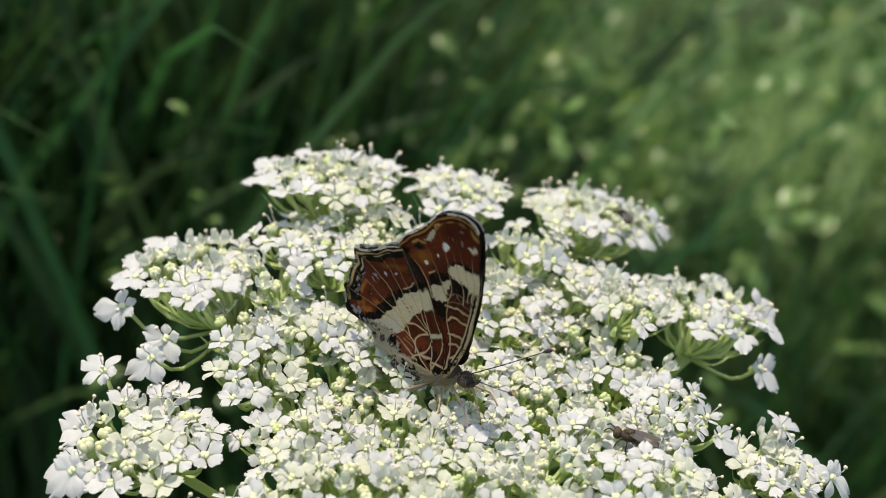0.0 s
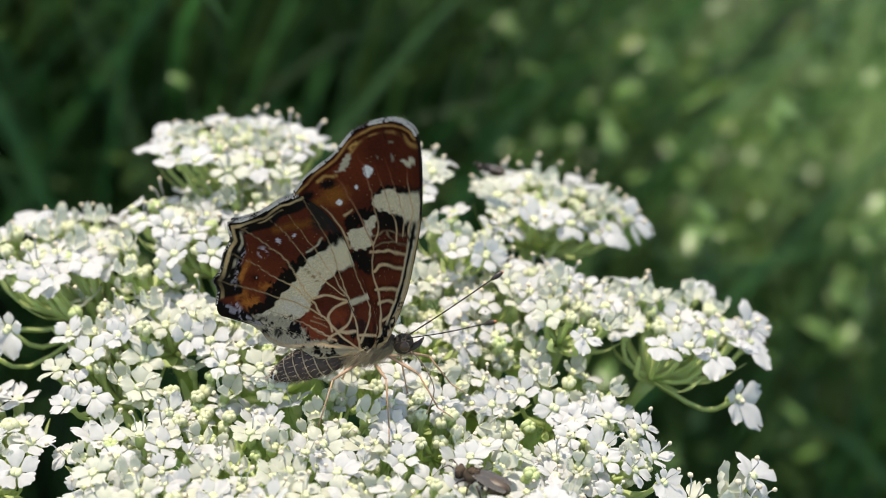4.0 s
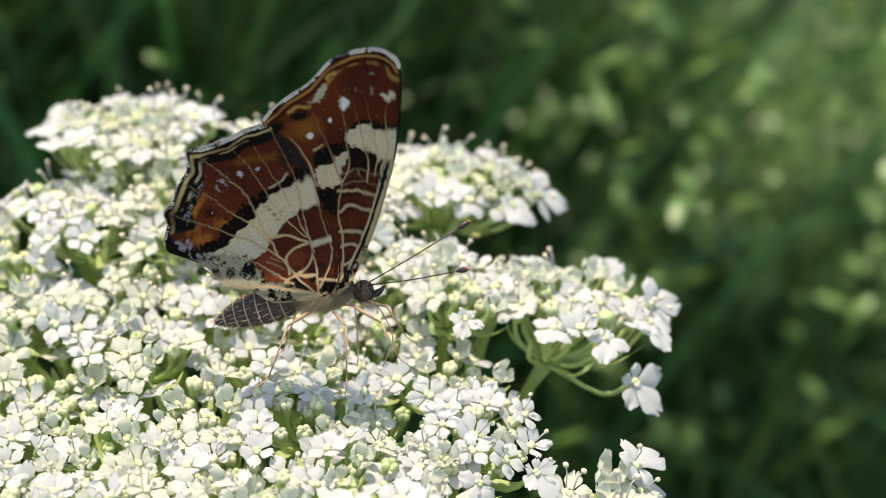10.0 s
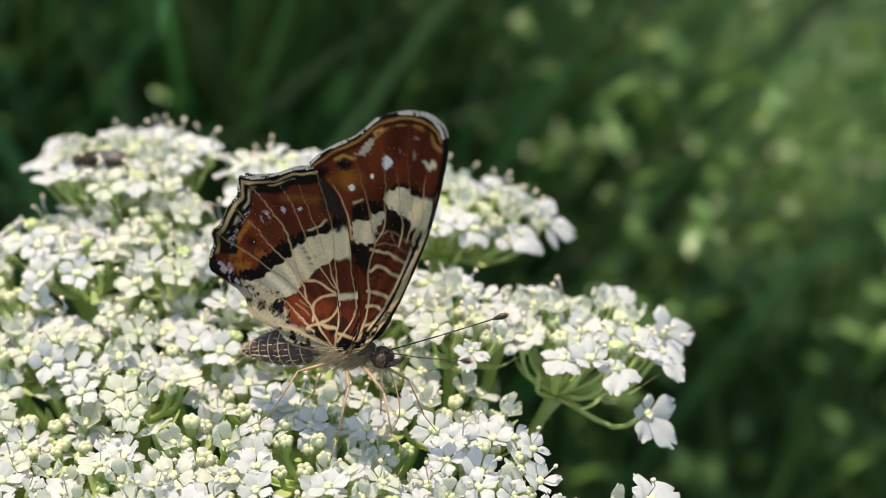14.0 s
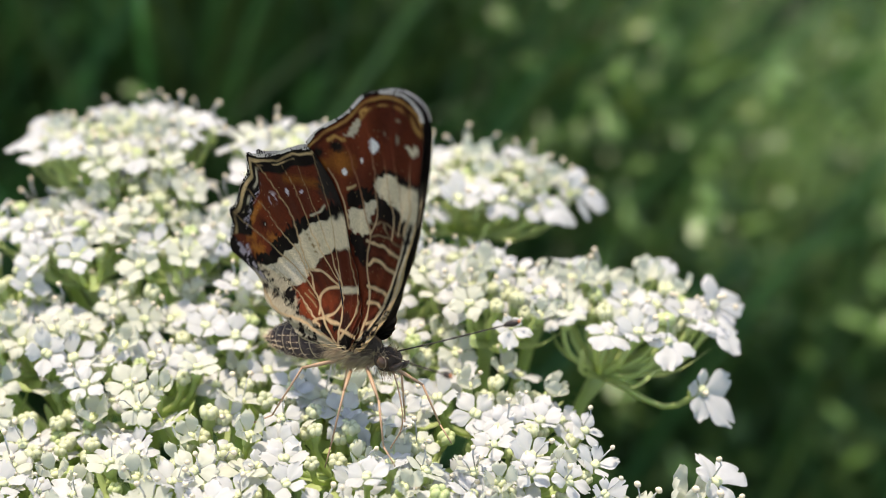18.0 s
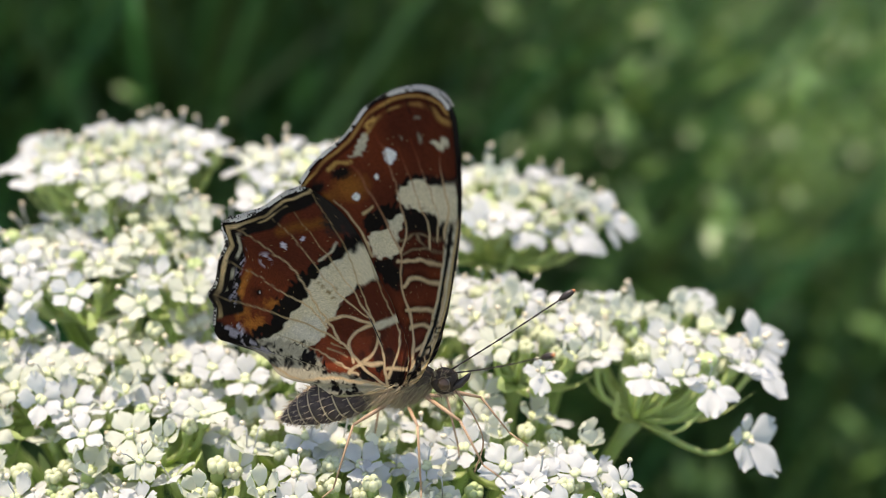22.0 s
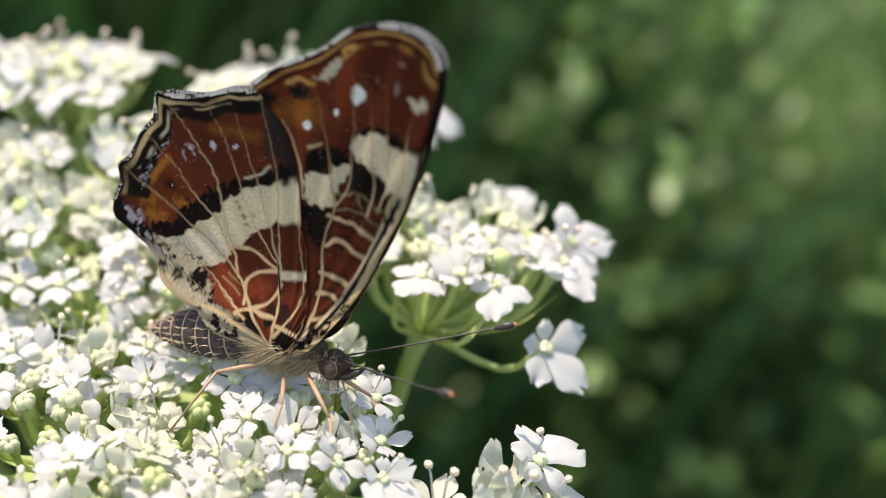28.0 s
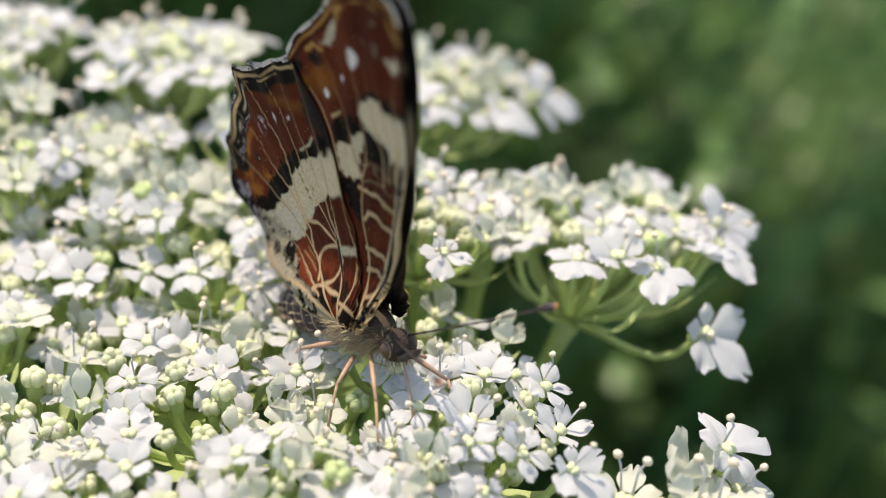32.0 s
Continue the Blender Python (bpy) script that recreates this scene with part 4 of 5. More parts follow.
def wing_mesh(name, outline, painter, side, layer, camber, fine):
    """A wing of two sheets, fan-shaped from its root. side: -1 right, 1 left. Space: x to the head, z up, y across."""
    closed = np.array([v[:2] for v in curve_points([(x, y, 0) for x, y in outline], 8)])
    root = np.array(ROOT)
    rel = closed - root
    ang = np.unwrap(np.arctan2(-rel[:, 1], rel[:, 0]))
    rad = np.hypot(rel[:, 0], rel[:, 1])
    a0, a1 = ang[5:-5].min(), ang[5:-5].max()
    order = np.argsort(ang[3:-3])

    def sheet(na, nr, lift):
        th = np.linspace(a0, a1, na)
        rr = np.interp(th, ang[3:-3][order], rad[3:-3][order])
        R, T = np.meshgrid(np.linspace(0.03, 1, nr), th)
        P = np.stack([root[0] + R * rr[:, None] * np.cos(T), root[1] - R * rr[:, None] * np.sin(T)], -1).reshape(-1, 2)
        x, z = chart(P[:, 0], P[:, 1])
        # rippled between the veins, and bent out round the body at its base
        bow = camber * R.ravel() ** 2 + 0.00007 * np.sin(T * 38).ravel() * R.ravel() + layer + 0.0010 * np.exp(-(np.clip(z, 0, 1) / 0.0019) ** 2)
        quads = [(i * nr + j, i * nr + j + 1, (i + 1) * nr + j + 1, (i + 1) * nr + j) for i in range(na - 1) for j in range(nr - 1)]
        return P, np.stack([x, side * (bow + lift), z], 1), quads

    P, V0, quads = sheet(340, 240, 0.00002) if fine else sheet(170, 120, 0.00002)
    U, V1, back = sheet(110, 80, -0.00003)
    n = len(P)
    me = bpy.data.meshes.new(name)
    me.from_pydata(np.concatenate([V0, V1]).tolist(), [], quads + [tuple(n + k for k in q[::-1]) for q in back])
    c = np.ones((n + len(U), 4))
    c[:n, :3] = np.clip(painter(P), 0, 1)
    c[n:, :3] = paint_upper(U)
    me.color_attributes.new("pattern", "FLOAT_COLOR", "POINT").data.foreach_set("color", c.ravel())
    me.materials.append(WING)
    me.materials.append(WING_UPPER)
    me.polygons.foreach_set("material_index", [0] * len(quads) + [1] * len(back))
    return smooth(me)


def fringe_mesh(name, margin, side, layer, camber, seed):
    """Fine hair scales along the outer margin, chequered white and black."""
    r = np.random.default_rng(seed)
    pts = np.array([v[:2] for v in curve_points([(x, y, 0) for x, y in margin], 40)])
    centre = np.array((700.0, 420.0))
    V, F, Cc = [], [], []
    for i in range(1, len(pts) - 1):
        t = pts[i + 1] - pts[i - 1]
        nrm = np.array((t[1], -t[0])) / (np.linalg.norm(t) + 1e-9)
        if nrm @ (pts[i] - centre) < 0:
            nrm = -nrm
        tt = t / (np.linalg.norm(t) + 1e-9)
        px, py = pts[i]
        if seed == 8:
            share = 0.9 if 528 < px < 634 or 468 < px < 508 and py < 235 or 222 < py < 252 and px < 460 else 0.3
        else:
            share = 0.1 if 826 < px < 880 or abs(px - 921) < 3 or abs(px - 740) < 4 or abs(px - 786) < 3 else 0.95
        for k in range(5):
            white = r.random() < share
            b = pts[i] + tt * r.uniform(-2, 2) - nrm * 3
            tip = b + nrm * (r.uniform(6, 9) if share > 0.5 else r.uniform(4, 8)) + tt * r.uniform(-4, 4)
            s0 = len(V)
            y = side * (camber + layer + r.uniform(-1, 1) * 0.00004)
            for q in (b - tt * 2.2, b + tt * 2.2, tip):
                cx, cz = chart(*q)
                V.append((cx, y, cz))
                Cc.append((*((0.62, 0.57, 0.50) if white else BLACK * 2), 1))
            F.append((s0, s0 + 1, s0 + 2))
    me = bpy.data.meshes.new(name)
    me.from_pydata(V, [], F)
    me.color_attributes.new("pattern", "FLOAT_COLOR", "POINT").data.foreach_set("color", np.array(Cc).ravel())
    me.materials.append(FRINGE)
    return me


def build_butterfly():
    random.seed(11)
    b = tagged(new("butterfly"), "map butterfly with closed red-brown wings, resting on white flower", "butterfly")
    wings = {}
    for side, word in ((-1, "right"), (1, "left")):
        joint = Matrix.Translation((0, side * 0.0002, 0))
        for kind, outline, painter, layer, camber, margin in (
                ("forewing", FORE_EDGE, paint_fore, 0.00000, 0.0, FORE_MARGIN), ("hindwing", HIND_EDGE, paint_hind, 0.00014, 0.0, HIND_MARGIN[:-2])):
            w = part_mesh(kind, wing_mesh(kind, outline, painter, side, layer, camber, side < 0), [], b, "red-brown underside with cream bands and pale veins")
            w.matrix_local = joint
            part_mesh("wing_fringe", fringe_mesh("wing_fringe", margin, side, layer, camber, 3 if kind == "forewing" else 8), [], w, "white and dark hair fringe")
            wings[kind, word] = w
    # thorax
    bm = bmesh.new()
    lean = Matrix.Rotation(radians(-4), 3, "Y")
    blob(bm, (-0.0002, 0, -0.0006), (0.0021, 0.0011, 0.00104), lean, 20, 14, 0, 0.03)
    part("thorax", bm, THORAX, b, "grey-brown hairy thorax")
    bm = bmesh.new()

    def on_thorax():
        a, t = random.uniform(0, 6.28), random.uniform(-1, 1)
        c = math.sqrt(1 - t * t)
        return Vector((-0.0002 + 0.0021 * t, 0.0011 * c * math.cos(a), -0.0006 + 0.00098 * c * math.sin(a)))
    hairs(bm, 3400, on_thorax, lambda p: Vector((-1.0, p.y * 450, (p.z + 0.0006) * 450 - 0.45)), 0.0009)
    part("thorax_hair", bm, HAIR, b, "fine pale grey hair")
    # abdomen in segments
    n = 8
    way = Vector((-1, 0, -0.14)).normalized()
    start = Vector((-0.0018, 0, -0.0006))
    ln = 0.0071
    prof = [0.62, 0.86, 1.0, 1.04, 1.0, 0.9, 0.72, 0.48, 0.10]
    across = Vector((0, 1, 0))
    upward = way.cross(across) * -1
    for k in range(n):
        for name, s0, s1, mat, swell in (("segment", k, k + 0.88, ABDOMEN, 0.0), ("segment_ring", k + 0.87, k + 0.99, RING, 0.012)):
            if name == "segment_ring" and (k == 0 or k > 6):
                continue
            bm = bmesh.new()
            rows = []
            for i in range(4):
                s = s0 + (s1 - s0) * i / 3
                lo = int(min(s, n - 0.001))
                rad = 0.00130 * (prof[lo] + (prof[lo + 1] - prof[lo]) * (s - lo)) * (1 + swell) * (1 + 0.05 * math.sin((s - k) * math.pi))
                c = start + way * ln * s / n + Vector((0, 0, -0.0004 * (s / n) ** 2))
                rows.append([bm.verts.new(c + across * math.cos(q * math.pi / 10) * rad * 0.85 + upward * math.sin(q * math.pi / 10) * rad) for q in range(20)])
            for r0, r1 in zip(rows, rows[1:]):
                for q in range(20):
                    bm.faces.new((r0[q], r0[(q + 1) % 20], r1[(q + 1) % 20], r1[q])).smooth = True
            bm.faces.new(rows[0][::-1])
            bm.faces.new(rows[-1])
            if name == "segment":
                skin = [(v.co.copy(), v.co - start - way * (v.co - start).dot(way)) for r0 in rows for v in r0]

                def on_skin():
                    q = random.choice(skin)
                    return q[0] + way * random.uniform(-0.2, 0.2) * MM + across * random.uniform(-0.1, 0.1) * MM
                hairs(bm, 110, on_skin, lambda p: way * 1.3 + (p - start - way * (p - start).dot(way)) * 700, 0.00028, 1, 0.000022)
            part(name, bm, [mat, RING], b)
    # head, eyes, palps, proboscis
    bm = bmesh.new()
    blob(bm, (0.0024, 0, -0.0009), (0.0008, 0.00085, 0.0008), None, 14, 10, 0, 0.03)
    hairs(bm, 260, lambda: Vector((0.0024 + random.uniform(-0.0006, 0.0004), random.uniform(-0.0007, 0.0007), -0.0010 + random.choice((-1, 1)) * random.uniform(0.0003, 0.0006))), lambda p: Vector((0.4, p.y * 500, (p.z + 0.001) * 900)), 0.0006, 1)
    part("head", bm, [HEAD, HAIR], b, "hairy dark brown head")
    for side in (-1, 1):
        bm = bmesh.new()
        blob(bm, (0.0026, side * 0.00064, -0.0009), (0.00042, 0.00032, 0.00044), None, 16, 12)
        eye = part("eye", bm, EYE, b, "glossy brown compound eye")
        bm = bmesh.new()
        rim = [(0.0026 + 0.00040 * math.cos(k * 0.3142), side * 0.00074, -0.0009 + 0.00042 * math.sin(k * 0.3142)) for k in range(21)]
        tube(bm, rim, [0.000022] * 21, 6)
        part("eye_rim", bm, HAIR, eye, "pale scales round the eye")
        bm = bmesh.new()
        tube(bm, curve_points([(0.0028, side * 0.0002, -0.0013), (0.0035, side * 0.00028, -0.0011), (0.0040, side * 0.0003, -0.0007)], 3), [0.00018, 0.00022, 0.00024, 0.00022, 0.00017, 0.00012, 0.00004], 6)
        part("palp", bm, DARK, b)
        pts = [(0.0028, side * 0.00035, -0.0004), (0.0062, side * 0.0014, 0.0009 if side > 0 else -0.0001), (0.0102, side * 0.0030, 0.0025 if side > 0 else 0.0006)]
        bm = bmesh.new()
        c = curve_points(pts, 10)
        tube(bm, c, [0.00004 + (0.000025 if k % 2 else 0) for k in range(len(c))], 6)
        ant = part("antenna", bm, DARK, b, "thin dark banded antenna")
        bm = bmesh.new()
        d = (c[-1] - c[-2]).normalized()
        club = [c[-1] + d * 0.0011 * (k / 5 - 0.75) for k in range(6)]
        tube(bm, club, [0.00007, 0.00015, 0.00021, 0.00022, 0.00018, 0.00006], 8)
        part("antenna_club", bm, DARK, ant, "black club")
        bm = bmesh.new()
        blob(bm, club[-1] - d * 0.00008, (0.00012, 0.00012, 0.00012), None, 8, 6)
        part("antenna_tip", bm, TIP, ant, "orange tip")
        for name, joints in (("hind_leg", [(-0.0012, 0.0009, -0.0016), (-0.0030, 0.0022, -0.0022), (-0.0048, 0.0032, -0.0056), (-0.0062, 0.0036, -0.0064)]),
                             ("middle_leg", [(0.0002, 0.0010, -0.0019), (0.0012, 0.0026, -0.0026), (0.0008, 0.0034, -0.0062), (0.0005, 0.0036, -0.0076)]),
                             ("front_leg", [(0.0014, 0.0008, -0.0015), (0.0036, 0.0020, -0.0028), (0.0046, 0.0026, -0.0054), (0.0056, 0.0026, -0.0064)])):
            bm = bmesh.new()
            j = [Vector((x, side * y, z)) for x, y, z in joints]
            tube(bm, [j[0], j[0].lerp(j[1], 0.5), j[1]], [0.00012, 0.00013, 0.00008], 6)
            tube(bm, [j[1], j[1].lerp(j[2], 0.5), j[2]], [0.00008, 0.00007, 0.000055], 6)
            tube(bm, [j[2], j[2].lerp(j[3], 0.5), j[3]], [0.00006, 0.00005, 0.00004], 6)
            part(name, bm, LEG, b, "slender tan leg")
    bm = bmesh.new()
    c = curve_points([(0.0029, 0, -0.0015), (0.0037, -0.0002, -0.0030), (0.0040, -0.0003, -0.0048), (0.0030, -0.0003, -0.0066)], 5)
    tube(bm, c, [0.00005] * len(c), 6)
    part("proboscis", bm, LEG, b, "thin brown proboscis probing the flower")
    return b, wings


def build_insect(name, label, category, size, body_mat, rear_mat, stretch):
    """A small winged insect: +x is its head; size is its length."""
    root = tagged(new(name), label, category)
    k = size
    bm = bmesh.new()
    blob(bm, (0.40 * k, 0, 0.19 * k), (0.10 * k, 0.13 * k, 0.12 * k), None, 12, 9, 0, 0.02)
    part("head", bm, body_mat, root)
    bm = bmesh.new()
    blob(bm, (0.16 * k, 0, 0.22 * k), (0.17 * k, 0.14 * k, 0.14 * k), None, 14, 10, 0, 0.03)
    hairs(bm, 200, lambda: Vector((0.16 * k + random.uniform(-0.1, 0.1) * k, random.uniform(-0.1, 0.1) * k, 0.32 * k)), lambda p: Vector((0, p.y / k * 4, 1)), 0.05 * k)
    part("thorax", bm, body_mat, root)
    bm = bmesh.new()
    blob(bm, (-0.24 * k, 0, 0.18 * k), (0.27 * k * stretch, 0.15 * k, 0.14 * k), Matrix.Rotation(radians(6), 3, "Y"), 16, 12, 0, 0.02)
    part("abdomen", bm, rear_mat, root)
    for side in (-1, 1):
        bm = bmesh.new()
        rows = []
        for i in range(7):
            u = i / 6
            w = 0.10 * k * math.sin(math.pi * (0.12 + 0.8 * u)) ** 0.7
            c = Vector((0.12 * k - 0.62 * k * u, side * (0.07 * k + 0.05 * k * u), 0.34 * k - 0.05 * k * u))
            rows.append([bm.verts.new(c + Vector((0, e * w, abs(e) * -0.02 * k))) for e in (-1, 0, 1)])
        for r0, r1 in zip(rows, rows[1:]):
            for q in range(2):
                bm.faces.new((r0[q], r0[q + 1], r1[q + 1], r1[q])).smooth = True
        part("wing", bm, FLYWING, root, "clear brownish wing")
        bm = bmesh.new()
        tube(bm, curve_points([(0.47 * k, side * 0.05 * k, 0.24 * k), (0.58 * k, side * 0.08 * k, 0.30 * k), (0.68 * k, side * 0.13 * k, 0.22 * k)], 4), [0.014 * k] * 9, 5)
        part("antenna", bm, DARK, root)
        bm = bmesh.new()
        blob(bm, (0.43 * k, side * 0.095 * k, 0.21 * k), (0.05 * k, 0.04 * k, 0.08 * k), None, 10, 8)
        part("eye", bm, EYE, root)
        for x0, x1 in ((0.24, 0.38), (0.14, 0.12), (0.06, -0.18)):
            bm = bmesh.new()
            tube(bm, curve_points([(x0 * k, side * 0.08 * k, 0.14 * k), ((x0 + x1) / 2 * k, side * 0.22 * k, 0.18 * k), (x1 * k, side * 0.27 * k, 0.0)], 3), [0.022 * k, 0.022 * k, 0.02 * k, 0.018 * k, 0.016 * k, 0.014 * k, 0.012 * k], 5)
            part("leg", bm, DARK, root)
    return root


butterfly, wings = build_butterfly()
bee = build_insect("wild_bee", "small dark wild bee with brown abdomen, feeding on florets", "bee", 0.0044, THORAX, BEE_REAR, 1.1)
fly = build_insect("small_fly", "tiny dark fly walking on white florets", "fly", 0.0026, DARK, THORAX, 1.0)
cam.data.dof.use_dof = True
cam.data.dof.focus_object = butterfly
cam.data.dof.aperture_fstop = 24
build_ground()
build_meadow()
# sun on the right tufts, shade on the left: both put into blade colour
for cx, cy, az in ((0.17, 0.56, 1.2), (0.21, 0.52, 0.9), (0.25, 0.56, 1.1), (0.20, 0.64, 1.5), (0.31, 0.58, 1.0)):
    build_grass_clump(cx, cy, 60, 0.035, az, "arching green grass tuft coloured pale as if sunlit", SUNLIT_GRASS, 0.33, 0.005)
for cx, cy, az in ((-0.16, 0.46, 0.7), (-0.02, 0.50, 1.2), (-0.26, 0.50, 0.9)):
    build_grass_clump(cx, cy, 40, 0.03, az, "green grass tuft coloured dark as if shaded", GRASS, 0.44, 0.005)
for hx, hy, hh in ((-0.048, 0.29, 0.41), (0.002, 0.31, 0.44)):
    build_herb(hx, hy, hh, "small-leaved green meadow herb among the grass", 0.009)
for k in range(80):
    hx = -0.19 + 0.35 * ((k * 0.618) % 1) + rng.normal() * 0.008
    hy = rng.uniform(0.37, 0.60)
    build_herb(hx, hy, herb_height(hy), "small-leaved green meadow herb among the grass", 0.010)
for k in range(42):
    hx = 0.10 + 0.34 * ((k * 0.618) % 1)
    hy = rng.uniform(0.46, 0.76)
    build_herb(hx, hy, herb_height(hy, 18), "yellow-green leafy herb in the sun among grass" if k % 3 == 1 else "small-leaved green meadow herb among the grass", 0.014, SUN_HERB if k % 3 == 1 else HERB)
build_umbel()

BUTTERFLY_ROWS = [
    (0, pose(-0.01537, -0.02040, 0.00312, -2.26, -15.80, -46.56)),
    (0.5, pose(-0.01248, -0.01635, 0.00379, -14.04, -23.47, -15.12)),
    (1, pose(-0.01280, -0.01750, 0.00443, -13.90, -23.75, -13.51)),
    (1.5, pose(-0.01158, -0.01792, 0.00507, -14.68, -16.27, -14.23)),
    (2, pose(-0.01126, -0.01712, 0.00476, -15.44, -19.80, -5.96)),
    (2.5, pose(-0.01148, -0.01659, 0.00448, -15.87, -18.63, -3.30)),
    (3, pose(-0.01155, -0.01613, 0.00440, -14.79, -17.71, -2.82)),
    (3.5, pose(-0.01185, -0.01707, 0.00478, -15.82, -20.09, -3.70)),
    (5.5, pose(-0.01077, -0.02189, 0.00860, -13.92, -14.44, -20.42)),
    (6, pose(-0.01126, -0.02056, 0.00818, -16.44, -18.25, -20.37)),
    (6.5, pose(-0.01137, -0.01966, 0.00744, -16.30, -18.66, -20.01)),
    (7, pose(-0.01028, -0.02027, 0.00804, -15.40, -14.84, -16.39)),
    (7.5, pose(-0.00867, -0.01951, 0.00879, -16.04, -17.45, -5.93)),
    (8, pose(-0.00697, -0.01853, 0.00793, -18.80, -14.97, -13.25)),
    (8.5, pose(-0.00435, -0.02053, 0.00880, -11.96, -7.11, -7.12)),
    (9, pose(-0.00313, -0.02034, 0.00831, -18.50, -1.49, -10.46)),
    (9.5, pose(-0.00358, -0.01989, 0.00865, -17.36, -5.94, -9.49)),
    (10, pose(-0.00447, -0.01785, 0.00922, -18.29, -10.25, 1.10)),
    (10.5, pose(-0.00481, -0.01741, 0.00957, -17.29, -15.79, 5.72)),
    (11, pose(-0.00467, -0.01758, 0.01031, -20.05, -15.73, 1.86)),
    (11.5, pose(-0.00491, -0.01695, 0.00981, -17.48, -16.59, 0.94)),
    (12, pose(-0.00514, -0.01673, 0.00971, -18.71, -17.20, -0.06)),
    (12.5, pose(-0.00520, -0.01658, 0.00948, -20.07, -16.21, -2.38)),
    (13, pose(-0.00382, -0.01780, 0.00841, -22.01, -6.15, -19.67)),
    (13.5, pose(-0.00299, -0.01823, 0.00802, -18.09, -5.49, -21.20)),
    (14, pose(-0.00282, -0.01820, 0.00743, -19.55, -6.68, -20.83)),
    (14.5, pose(-0.00302, -0.01802, 0.00723, -19.66, -7.82, -21.84)),
    (16.5, pose(-0.00272, -0.01878, 0.00718, -17.33, -7.44, -23.37)),
    (17, pose(-0.00268, -0.01857, 0.00687, -16.90, -7.42, -22.75)),
    (17.5, pose(-0.00399, -0.01917, 0.00611, -10.44, -11.93, -44.94)),
    (18, pose(-0.00443, -0.01935, 0.00657, -12.53, -9.93, -40.55)),
    (18.5, pose(-0.00462, -0.01953, 0.00680, -10.57, -10.47, -39.60)),
    (19, pose(-0.00481, -0.01959, 0.00700, -8.74, -10.70, -37.90)),
    (19.5, pose(-0.00493, -0.01966, 0.00702, -7.12, -10.38, -36.49)),
    (20, pose(-0.00505, -0.01989, 0.00718, -6.61, -10.21, -36.33)),
    (20.5, pose(-0.00459, -0.02011, 0.00787, -9.95, -7.36, -23.79)),
    (21, pose(-0.00449, -0.01922, 0.00753, -12.33, -7.88, -23.72)),
    (21.5, pose(-0.00341, -0.02068, 0.00850, -13.97, -2.92, -21.44)),
    (22, pose(-0.00320, -0.01800, 0.00672, -15.49, -18.94, -14.80)),
    (22.5, pose(-0.00083, -0.01733, 0.00651, -14.51, -15.02, -10.43)),
    (23, pose(-0.00068, -0.01637, 0.00576, -14.11, -13.42, -10.51)),
    (23.5, pose(-0.00070, -0.01617, 0.00568, -15.69, -13.29, -11.31)),
    (24, pose(0.00047, -0.01680, 0.00499, -16.29, -5.33, -22.90)),
    (24.5, pose(0.00174, -0.01695, 0.00388, -13.84, 2.09, -21.13)),
    (25, pose(0.00333, -0.01729, 0.00467, -15.79, -2.15, -12.05)),
    (25.5, pose(0.00498, -0.01910, 0.00414, -15.27, -0.25, -22.33)),
    (26, pose(0.00648, -0.01926, 0.00310, -18.49, 1.28, -27.94)),
    (26.5, pose(0.00647, -0.01901, 0.00283, -17.83, 1.16, -28.19)),
    (28.5, pose(0.00633, -0.01946, 0.00330, -16.85, 2.10, -25.93)),
    (29, pose(0.00593, -0.02036, 0.00360, -16.72, 4.46, -34.49)),
    (29.5, pose(0.00502, -0.02006, 0.00333, -16.90, 1.36, -44.47)),
    (30, pose(0.00348, -0.01899, 0.00371, -14.83, -6.15, -46.43)),
    (30.5, pose(0.00299, -0.01968, 0.00409, -9.39, -5.62, -44.39)),
    (31, pose(0.00318, -0.01962, 0.00382, -11.23, -3.59, -45.09)),
    (31.5, pose(0.00262, -0.01934, 0.00348, -9.24, -6.30, -48.11)),
    (32, pose(0.00175, -0.01833, 0.00307, -6.63, -8.63, -54.04)),
]


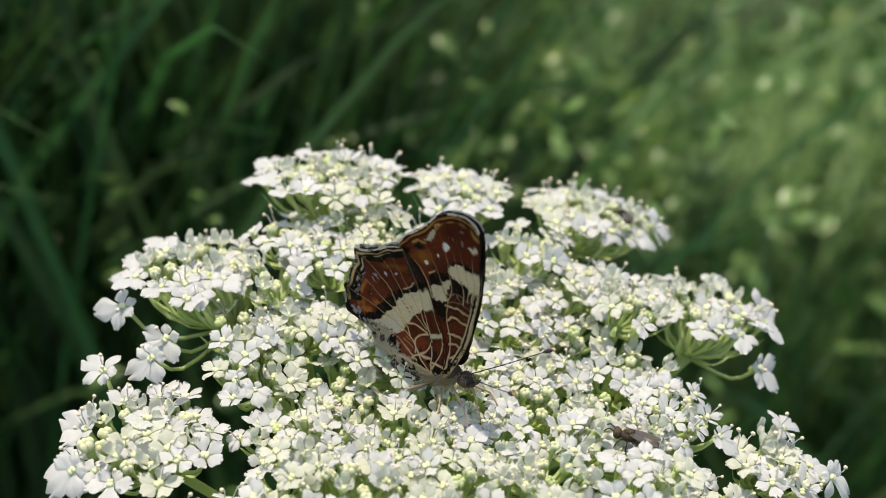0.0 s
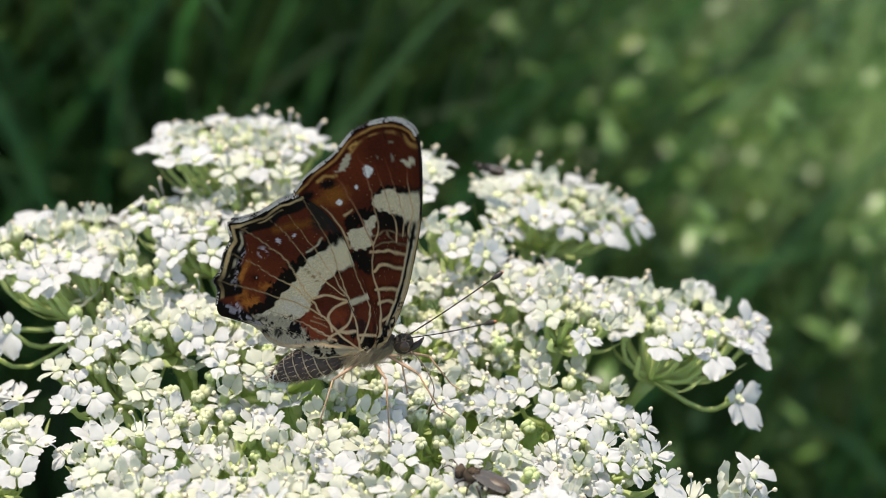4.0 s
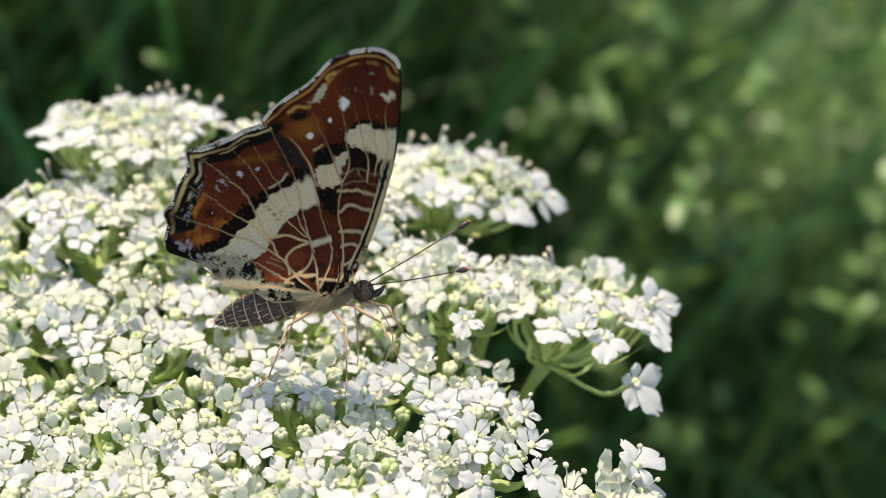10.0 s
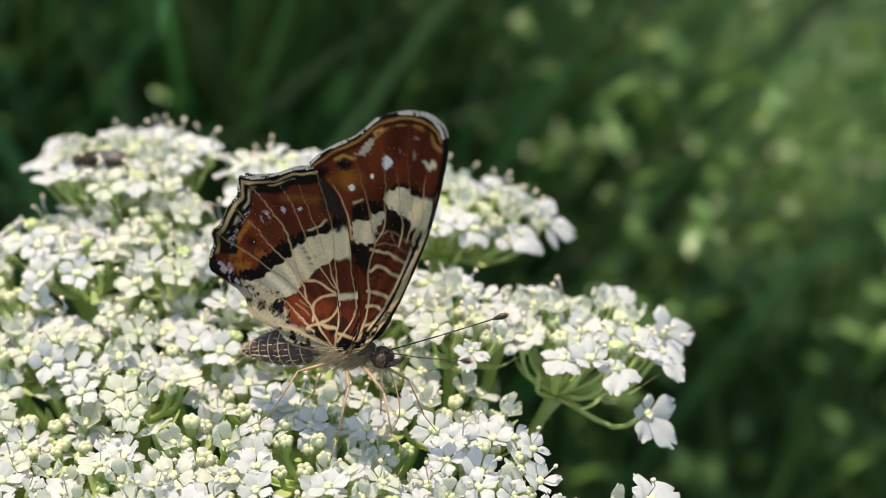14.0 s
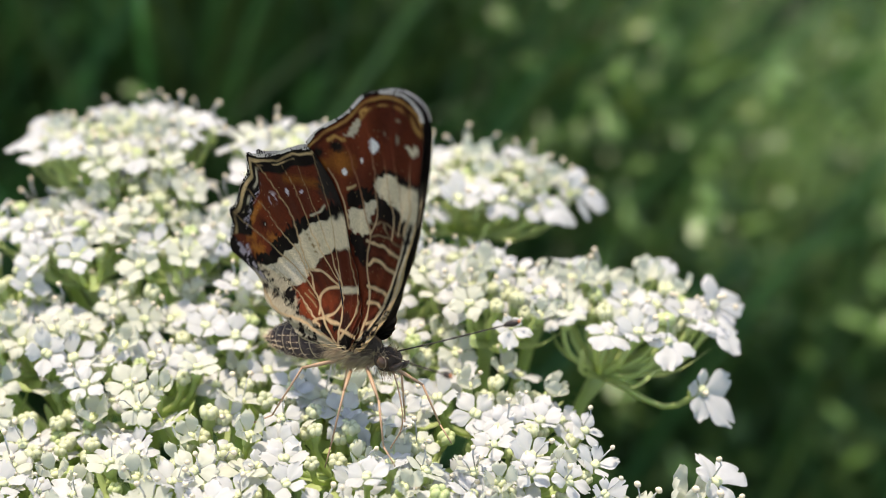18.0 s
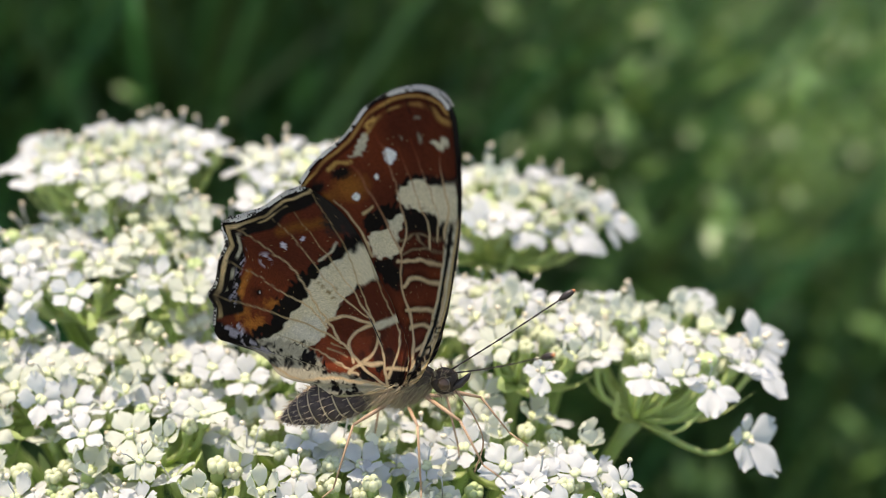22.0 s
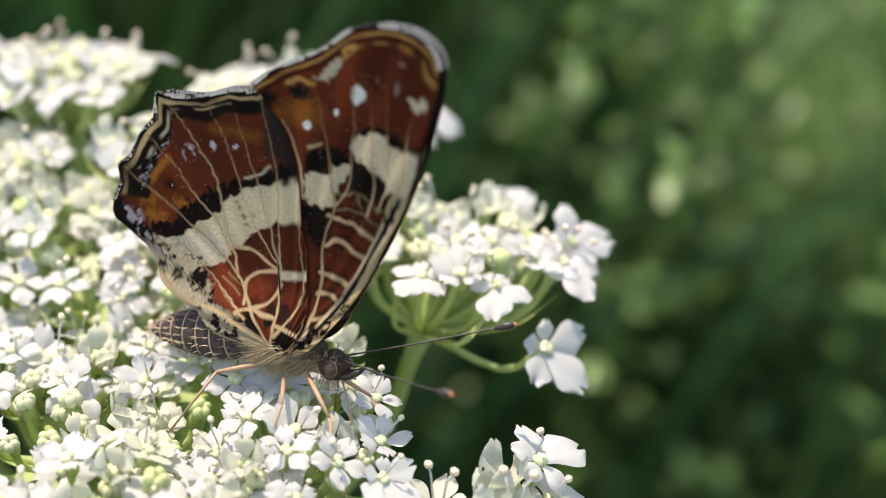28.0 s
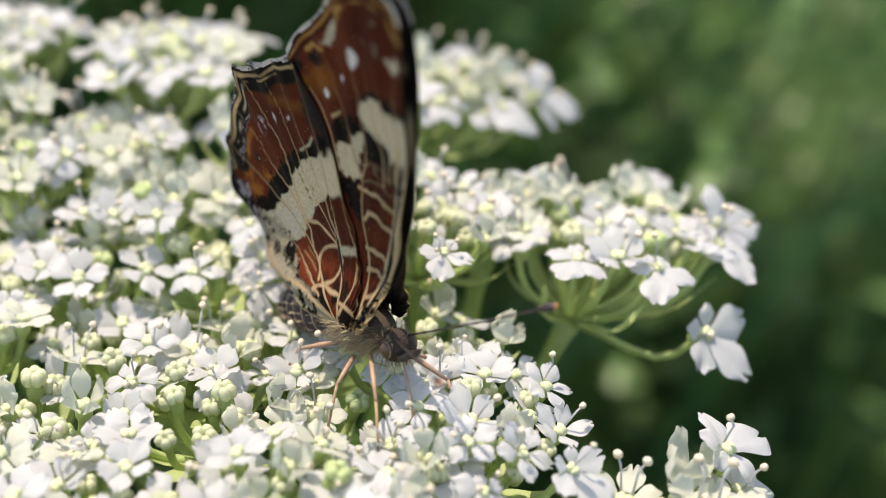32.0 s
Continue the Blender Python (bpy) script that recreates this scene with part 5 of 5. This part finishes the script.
# the bee feeds in front, flies round behind the head, feeds on the rear umbellet and leaves
BEE_ROWS = [
    (0.0, pose(0.0016, -0.0284, 0.0000, 0, 0, 150)), (1.0, pose(0.0002, -0.0276, 0.0000, 0, 4, 158)), (2.0, pose(-0.0008, -0.0274, 0.0000, 0, 0, 152)),
    (3.0, pose(-0.0022, -0.0288, 0.0000, 0, 0, 150)), (3.5, pose(-0.0028, -0.0288, 0.0000, 0, 0, 150)), (6.3, pose(-0.0040, -0.0296, 0.0000, 0, 0, 165)),
    (6.8, pose(-0.0300, -0.0450, 0.0080, 0, -10, 170)), (7.1, pose(-0.0560, -0.0250, 0.0090, 0, -10, 100)), (7.3, pose(-0.0420, -0.0060, 0.0090, 0, -15, 40)),
    (7.4, pose(-0.0383, -0.0053, 0.0107, 0, -20, 40)), (7.5, pose(-0.0348, -0.0018, 0.0151, 10, -20, 40)), (7.6, pose(-0.0356, 0.0023, 0.0124, 0, -10, 60)),
    (7.7, pose(-0.0280, 0.0160, 0.0083, 0, -10, 40)), (7.8, pose(-0.0108, 0.0260, 0.0091, 0, -10, 20)), (7.9, pose(0.0274, 0.0300, 0.0096, 0, -10, 5)), (8.0, pose(0.0637, 0.0340, 0.0130, 0, -10, 10)), (8.3, pose(0.1200, 0.0600, 0.0400, 0, 0, 60)), (9.0, pose(0.0300, 0.1200, 0.0700, 0, 0, 160)),
    (10.3, pose(-0.0100, 0.0250, 0.0150, 0, 10, 220)), (10.8, pose(-0.0185, 0.0050, 0.0100, 0, 0, 190)), (11.5, pose(-0.0197, 0.0037, 0.0088, 0, 0, 175)),
    (12.5, pose(-0.0222, 0.0046, 0.0090, 0, 0, 180)), (13.0, pose(-0.0233, 0.0045, 0.0088, 0, 0, 170)), (14.0, pose(-0.0257, 0.0041, 0.0084, 0, 0, 185)),
    (14.5, pose(-0.0278, 0.0036, 0.0078, 0, 0, 190)), (15.2, pose(-0.0320, 0.0040, 0.0090, 0, -10, 150)), (16.2, pose(-0.1200, 0.1500, 0.0300, 0, -10, 120)),
    (18.0, pose(-0.3500, 0.6000, -0.0500, 0, 0, 110)), (32.0, pose(-0.3600, 0.6200, -0.0500, 0, 0, 110))]
FLY_ROWS = [
    (0.0, pose(0.0062, 0.0005, 0.0072, 0, 0, 100)), (1.0, pose(0.0066, 0.0022, 0.0080, 0, 0, 110)), (1.8, pose(0.0020, 0.0034, 0.0086, 0, 0, 175)), (2.5, pose(-0.0012, 0.0036, 0.0086, 0, 0, 170)),
    (6.0, pose(-0.0022, 0.0032, 0.0084, 0, 0, 150)), (7.7, pose(-0.0030, 0.0034, 0.0084, 0, 0, 160)), (8.3, pose(-0.0100, 0.0300, 0.0100, 0, 0, 110)), (9.5, pose(-0.0500, 0.2500, -0.0600, 0, 0, 100)), (32.0, pose(-0.0500, 0.2600, -0.0600, 0, 0, 100))]


def motions():
    walk(butterfly, BUTTERFLY_ROWS)
    walk(bee, BEE_ROWS)
    walk(fly, FLY_ROWS)
    # the far wings part for a moment as it turns
    for kind in ("forewing", "hindwing"):
        for word, side in (("right", -1), ("left", 1)):
            rest = 8.3 if side > 0 else 9.2
            wide = -7.0 if side > 0 else 9.8
            rows = [(0.0, rest), (17.0, rest), (17.3, rest), (17.4, rest + (wide - rest) * 0.45), (17.5, wide), (17.6, rest), (18.0, rest), (32.0, rest)]
            walk(wings[kind, word], [(t, pose(0, side * 0.0002, 0, a)) for t, a in rows])


motions()
